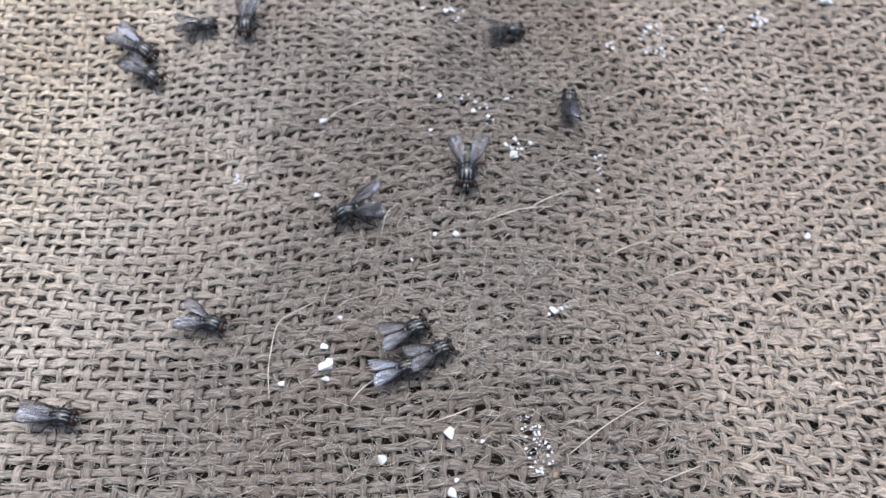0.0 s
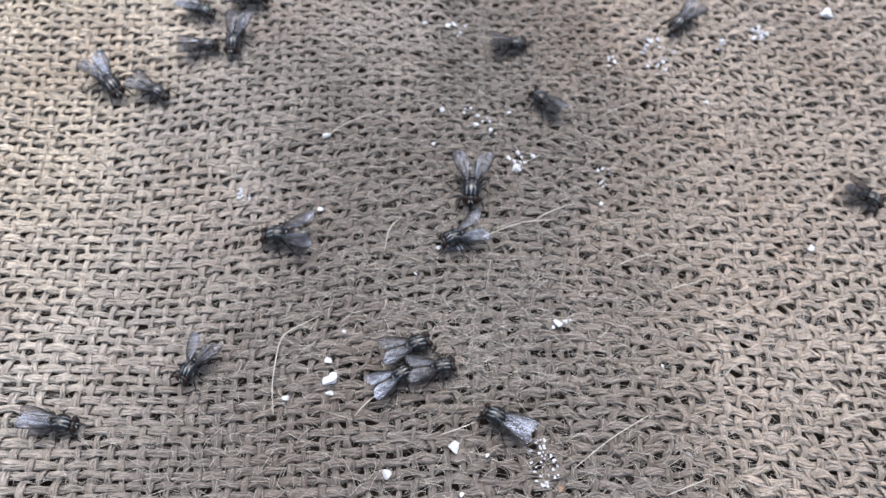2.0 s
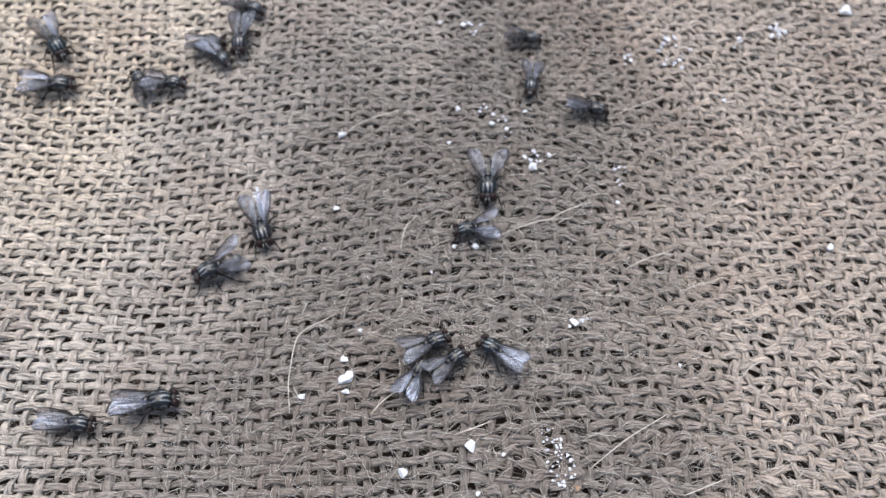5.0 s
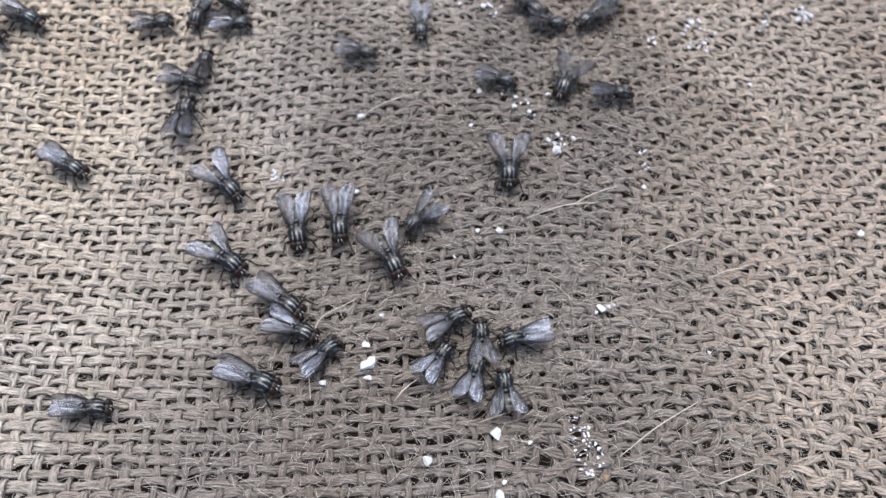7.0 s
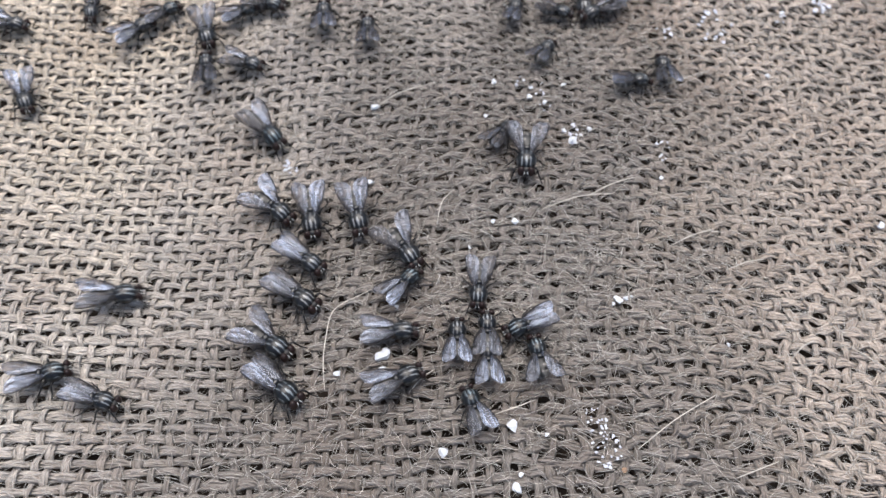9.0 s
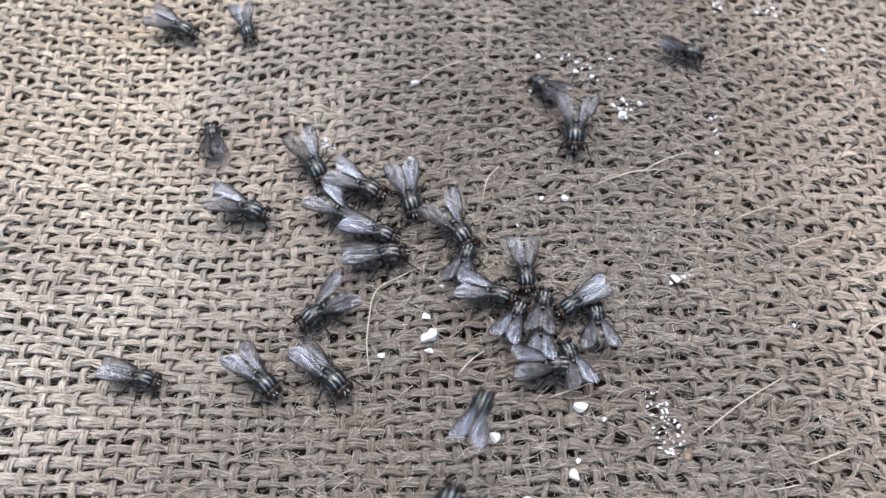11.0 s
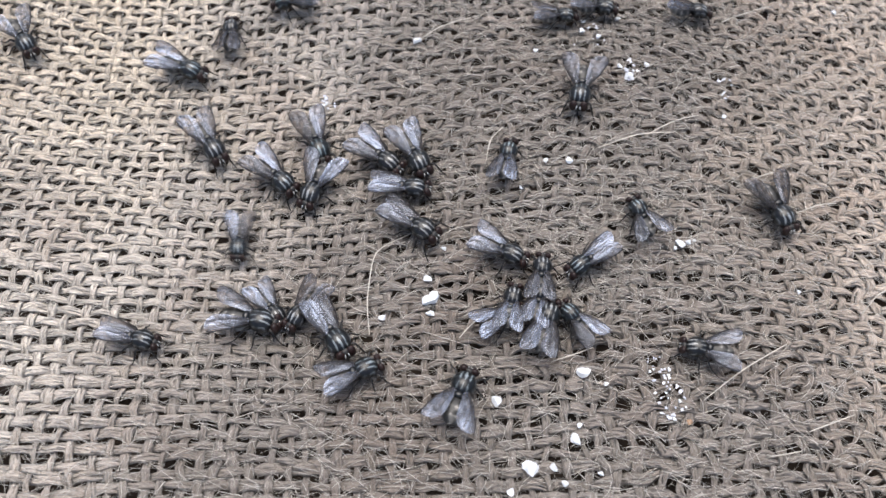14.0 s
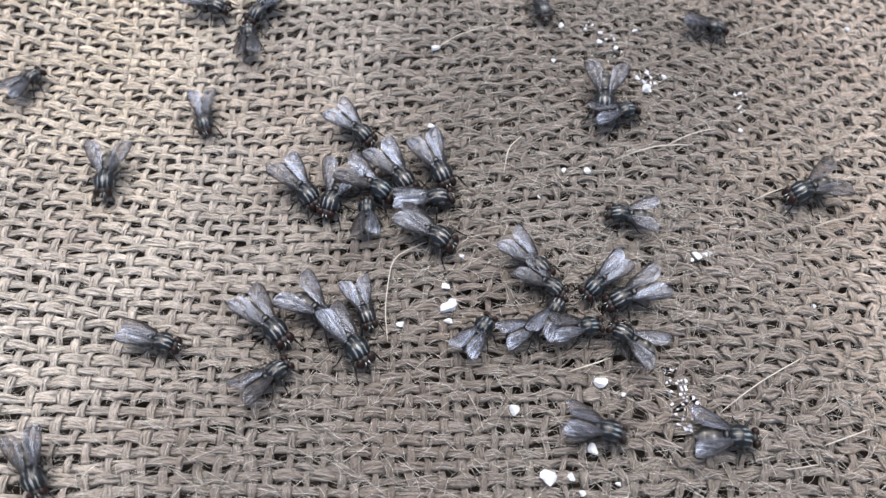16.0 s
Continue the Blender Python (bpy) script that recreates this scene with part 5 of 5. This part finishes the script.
    go(48, (0,-8.0,-78.4,0,-11),(10.7,-8.0,-78.4,0,-11),(10.97,-5.7,-66.4,14,-11),(11.14,-4.6,-60.3,7,-74),(11.3,-3.5,-54.3,0,-136),(11.5,-2.9,-54.2,0,-129),(11.7,0.1,-65.3,14,-165),(11.9,3.1,-76.5,0,-165),(12.13,3.1,-76.5,0,-220),(12.37,3.1,-76.5,0,-274),(12.6,3.1,-76.5,0,-328),(12.78,-1.5,-69.1,14,-328),(13,-6.0,-61.7,0,-364),(13.5,-6.1,-53.3,0,-375),(14,-4.9,-50.9,0,-375),(14.25,2.0,-50.4,0,-416),(14.5,9.0,-49.8,0,-457),(15,18.2,-51.2,0,-452),(15.5,26.4,-49.7,0,-437),(16,27.0,-50.3,0,-445))
    go(49, (0,99.8,-37.8,0,86),(12.2,99.8,-37.8,0,86),(12.33,32.0,-33.6,14,86),(12.42,-1.9,-31.5,10.2,23),(12.5,-35.8,-29.4,6.5,-41),(13,-32.6,-40.9,0,-107),(13.5,-32.4,-40.8,0,-111),(14,-31.5,-41.5,0,-135),(14.5,-32.1,-40.1,0,-112),(15,-23.7,-41.1,0,-137),(15.5,-22.3,-39.6,0,-145),(16,-21.6,-39.3,0,-151))
    go(50, (0,-32.7,-75.0,0,-8),(13.2,-32.7,-75.0,0,-8),(13.33,-30.4,-58.0,14,-8),(13.5,-28.1,-40.9,0,-43),(13.67,-27.7,-40.9,0,-97),(13.83,-27.3,-41.0,0,-152),(14,-26.9,-41.1,0,-207),(14.5,-28.6,-42.1,0,-205),(14.75,-31.6,-52.5,3,-204),(15,-34.6,-63.0,0,-203),(15.25,-34.0,-56.5,0,-272),(15.5,-33.4,-50.0,0,-340),(16,-31.9,-51.4,0,-399))
    go(51, (0,-104.1,-14.9,0,-84),(11.7,-104.1,-14.9,0,-84),(12,-81.4,-4.6,0,-70),(12.25,-70.8,-7.4,4,-66),(12.5,-60.3,-10.1,0,-64),(13,-52.2,-9.4,0,-119),(13.5,-51.3,-10.5,0,-127),(14,-46.9,-15.5,0,-139),(14.5,-41.9,-25.4,0,-147),(15,-42.0,-29.2,0,-161),(15.5,-37.3,-38.7,0,-169),(16,-33.9,-43.6,0,-128))
    go(52, (0,-98.4,-37.6,0,-84),(13.7,-98.4,-37.6,0,-84),(13.83,-68.5,-34.4,14,-84),(13.92,-53.5,-32.8,7,-127),(14,-38.5,-31.2,0,-171),(14.5,-36.7,-31.8,0,-110),(14.75,-31.5,-28.3,0,-38),(15,-26.2,-24.9,0,34),(15.5,-25.0,-25.0,0,19),(16,-23.8,-24.3,0,10))
    go(53, (0,-44.8,-76.8,0,15),(12.2,-44.8,-76.8,0,15),(12.33,-48.7,-62.8,14,15),(12.5,-52.5,-48.8,6.5,-55),(12.57,-64.6,-46.6,10.2,12),(12.65,-76.7,-44.4,14,80),(12.8,-100.8,-39.9,0,80),(13.23,-100.8,-39.9,0,23),(13.67,-100.8,-39.9,0,-34),(14.1,-100.8,-39.9,0,-92),(14.28,-82.2,-40.4,14,-92),(14.5,-63.5,-41.0,0,-136),(15,-62.3,-50.4,0,-154),(15.5,-62.2,-58.6,0,-151),(16,-56.9,-66.6,0,-148))
    go(54, (0,-77.2,70.9,0,173),(10.5,-77.2,70.9,0,173),(10.86,-80.8,41.2,14,173),(11.3,-84.4,11.5,0,151),(11.5,-83.0,6.9,0,205),(12,-82.1,6.4,0,199),(12.5,-82.9,7.0,0,197),(13,-84.0,7.4,0,197),(13.5,-82.7,1.5,0,206),(14,-81.6,-0.0,0,222),(14.5,-82.2,0.6,0,237),(15,-79.2,-0.9,0,244),(15.25,-73.3,-5.9,3,234),(15.5,-67.4,-10.9,0,223),(16,-62.6,-23.7,0,191))
    go(55, (0,-103.2,8.1,0,-100),(12.6,-103.2,8.1,0,-100),(12.78,-89.0,5.5,14,-100),(13,-74.7,2.8,0,-93),(13.5,-66.3,-0.5,0,-86),(14,-54.6,-2.1,0,-104),(14.5,-45.0,1.5,0,-76),(14.75,-33.8,5.1,3,-57),(15,-22.5,8.7,0,-38),(15.15,-22.6,38.1,14,0),(15.3,-22.6,67.6,0,0),(16,-22.6,67.6,0,0))
    go(56, (0,-104.1,-25.6,0,-78),(14.6,-104.1,-25.6,0,-78),(14.78,-91.6,-23.0,14,-78),(15,-79.0,-20.4,0,-5),(15.5,-79.3,-18.7,0,-17),(16,-80.5,-9.2,0,-24))
    go(57, (0,-73.0,72.5,0,174),(14.2,-73.0,72.5,0,174),(14.33,-76.6,40.0,14,174),(14.5,-80.2,7.4,0,209),(15,-75.5,7.7,0,211),(15.25,-70.2,2.6,3,204),(15.5,-65.0,-2.4,0,197),(15.75,-58.4,-6.5,3,198),(16,-51.8,-10.5,0,198))
    go(58, (0,-35.6,70.9,0,-178),(14.2,-35.6,70.9,0,-178),(14.33,-34.1,31.0,14,-178),(14.5,-32.7,-8.9,0,-115),(15,-29.2,-8.9,0,-126),(15.5,-29.0,-9.1,0,-124),(16,-28.4,-9.2,0,-124))
    go(59, (0,102.5,2.2,0,94),(12.2,102.5,2.2,0,94),(12.33,58.7,-0.5,14,94),(12.5,14.9,-3.2,6.5,56),(12.57,36.6,-1.8,10.2,-15),(12.65,58.3,-0.4,14,-86),(12.8,101.7,2.4,0,-86),(13.27,101.7,2.4,0,-145),(13.73,101.7,2.4,0,-203),(14.2,101.7,2.4,0,-261),(14.33,57.5,-4.6,14,-261),(14.42,35.5,-8.1,10.2,-329),(14.5,13.4,-11.6,6.5,-398),(14.65,58.1,-10.2,14,-448),(14.8,102.8,-8.8,0,-448),(16,102.8,-8.8,0,-448))
    go(60, (0,104.5,-23.0,0,88),(12.2,104.5,-23.0,0,88),(12.33,55.2,-20.9,14,88),(12.39,38.7,-20.2,11.5,146),(12.45,22.3,-19.5,9,205),(12.5,5.9,-18.8,6.5,263),(12.57,7.9,2.8,10.2,309),(12.65,10.0,24.3,14,355),(12.8,14.1,67.4,0,355),(13.27,14.1,67.4,0,414),(13.73,14.1,67.4,0,474),(14.2,14.1,67.4,0,534),(14.33,9.8,26.3,14,534),(14.39,8.3,12.6,11.5,476),(14.45,6.9,-1.1,9,418),(14.5,5.5,-14.8,6.5,360),(14.6,9.7,29.0,14,354),(14.7,14.0,72.8,0,354),(16,14.0,72.8,0,354))
    go(61, (0,98.3,9.8,0,98),(1.7,98.3,9.8,0,98),(1.83,87.6,8.3,14,98),(1.92,82.2,7.6,7,172),(2,76.8,6.8,0,247),(2.5,76.8,5.7,0,245),(3,76.3,7.3,0,253),(3.5,77.4,7.3,0,274),(3.75,88.2,10.9,14,289),(4,98.9,14.5,0,289),(16,98.9,14.5,0,289))
    go(62, (0,102.7,59.4,0,107),(1.2,102.7,59.4,0,107),(1.33,89.1,55.2,14,107),(1.5,75.5,51.0,0,111),(1.57,73.6,55.3,7,68),(1.65,71.6,59.5,14,25),(1.8,67.6,68.0,0,25),(1.93,67.6,68.0,0,-33),(2.07,67.6,68.0,0,-90),(2.2,67.6,68.0,0,-148),(2.33,72.8,59.8,14,-148),(2.5,77.9,51.7,0,-186),(2.58,83.9,52.3,7,-135),(2.65,89.9,52.9,14,-84),(2.8,102.0,54.1,0,-84),(16,102.0,54.1,0,-84))
    go(63, (0,-36.2,71,0,290),(0.6,-36.2,71,0,290),(0.8,-35.4,54.2,8,290),(1,-34.5,37.5,0,290),(2,-38.4,38.5,0,282),(3,-37.7,39.1,0,276),(4.2,-38.2,38,0,270),(6.5,-48.1,32.2,0,240),(7.5,-44.5,31.2,0,255),(8,-44,31.6,0,262),(9,-41.7,28.8,0,268),(9.6,-39,49.9,8,268),(10.2,-36.2,71,0,268),(16,-36.2,71,0,268))
    go(64, (0,-101,6.8,0,275),(3.1,-101,6.8,0,275),(3.3,-89.8,7.8,8,275),(3.5,-78.7,8.8,0,275),(4,-78.1,7.9,0,270),(4.2,-78.1,5.9,0,262),(4.7,-89.6,6.4,8,262),(5.2,-101,6.8,0,262),(16,-101,6.8,0,262))
    go(65, (0,5.4,71.8,0,250),(5.4,5.4,71.8,0,250),(5.85,5.2,56.4,8,250),(6.3,5.1,40.9,0,250),(7,9.2,39.2,0,232),(7.5,16.1,39.2,0,205),(8,15,39.9,0,196),(9.2,16.9,38.5,0,190),(9.75,11.1,55.2,8,190),(10.3,5.4,71.8,0,190),(16,5.4,71.8,0,190))
    go(66, (0,22.9,72.2,0,170),(5.3,22.9,72.2,0,170),(5.8,22.4,57.8,8,170),(6.3,21.8,43.4,0,170),(7,24.6,41.3,0,150),(7.5,23.8,40.6,0,140),(8,24.9,41.6,0,130),(8.5,20.2,38.4,0,150),(9.2,22.8,38.1,0,135),(9.8,22.8,55.2,8,135),(10.4,22.9,72.2,0,135),(16,22.9,72.2,0,135))
    go(67, (0,-1.3,71,0,330),(7.1,-1.3,71,0,330),(7.3,-1.2,54.6,8,330),(7.5,-1.2,38.3,0,330),(8,7.1,27.9,0,345),(8.5,5.7,30.6,0,350),(9,3.9,34.3,0,352),(9.35,1.3,52.6,8,352),(9.7,-1.3,71,0,352),(16,-1.3,71,0,352))
    go(68, (0,-77,71.4,0,195),(8.1,-77,71.4,0,195),(8.3,-75.2,48.2,8,195),(8.5,-73.3,25.1,0,195),(9,-73.3,24.4,0,188),(9.2,-73.1,24.6,0,186),(9.6,-75,48,8,186),(10,-77,71.4,0,186),(16,-77,71.4,0,186))
    go(69, (0,-101,15.9,0,268),(8,-101,15.9,0,268),(8.25,-93.4,16.9,8,268),(8.5,-85.9,17.9,0,268),(9,-86.6,17.9,0,272),(9.2,-86.1,18,0,270),(9.6,-93.6,17,8,270),(10,-101,15.9,0,270),(16,-101,15.9,0,270))
    go(70, (0,-49,72.2,0,120),(10.6,-49,72.2,0,120),(10.95,-47.8,46.2,8,120),(11.3,-46.7,20.3,0,120),(12,-44.2,16.1,0,130),(12.5,-44.8,15.4,0,150),(13,-46.1,13.9,0,160),(13.5,-44.8,11.9,0,140),(14,-39.6,12.9,0,100),(14.5,-36.5,13.2,0,100),(15,-39.7,13,0,95),(15.2,-44.4,42.6,8,95),(15.4,-49,72.2,0,95),(16,-49,72.2,0,95))
    go(71, (0,-52.7,71,0,200),(14.6,-52.7,71,0,200),(14.8,-51.4,42.4,8,200),(15,-50.2,13.8,0,200),(15.5,-46.7,12.5,0,170),(16,-47.4,11.8,0,150))
    go(72, (0,-61.2,71.4,0,250),(15.1,-61.2,71.4,0,250),(15.3,-59.8,41.2,8,250),(15.5,-58.3,11,0,250),(16,-57,11.5,0,262))
    go(73, (0,6.1,71.8,0,250),(13.1,6.1,71.8,0,250),(13.3,5.9,45,8,250),(13.5,5.8,18.3,0,250),(14,10,17.2,0,268),(14.2,8,44.5,8,268),(14.4,6.1,71.8,0,268),(16,6.1,71.8,0,268))
    go(74, (0,-53.8,72.2,0,40),(14.75,-53.8,72.2,0,40),(14.88,-52.5,33.8,8,40),(15,-48.7,-9.1,6,40),(15.12,-52.5,33.8,8,40),(15.25,-53.8,72.2,0,40),(16,-53.8,72.2,0,40))
    go(75, (0,49.2,71,0,80),(14.8,49.2,71,0,80),(14.9,48,23.6,8,80),(15,46.4,-23.9,0,80),(15.1,48,23.6,8,80),(15.2,49.2,71,0,80),(16,49.2,71,0,80))
    go(76, (0,-12.8,71.4,0,190),(15.1,-12.8,71.4,0,190),(15.3,-12.5,44.3,8,190),(15.5,-12.2,17.2,0,190),(16,-2.1,19.1,0,200))
    # a crumb that the flies push aside
    walk(pushed, [(0, crumb_pose(9.2, -45.2)), (9.6, crumb_pose(9.2, -45.2)), (10.6, crumb_pose(10.7, -44.7)), (12, crumb_pose(11.1, -44.8)), (16, crumb_pose(11.1, -44.8))])


motions()
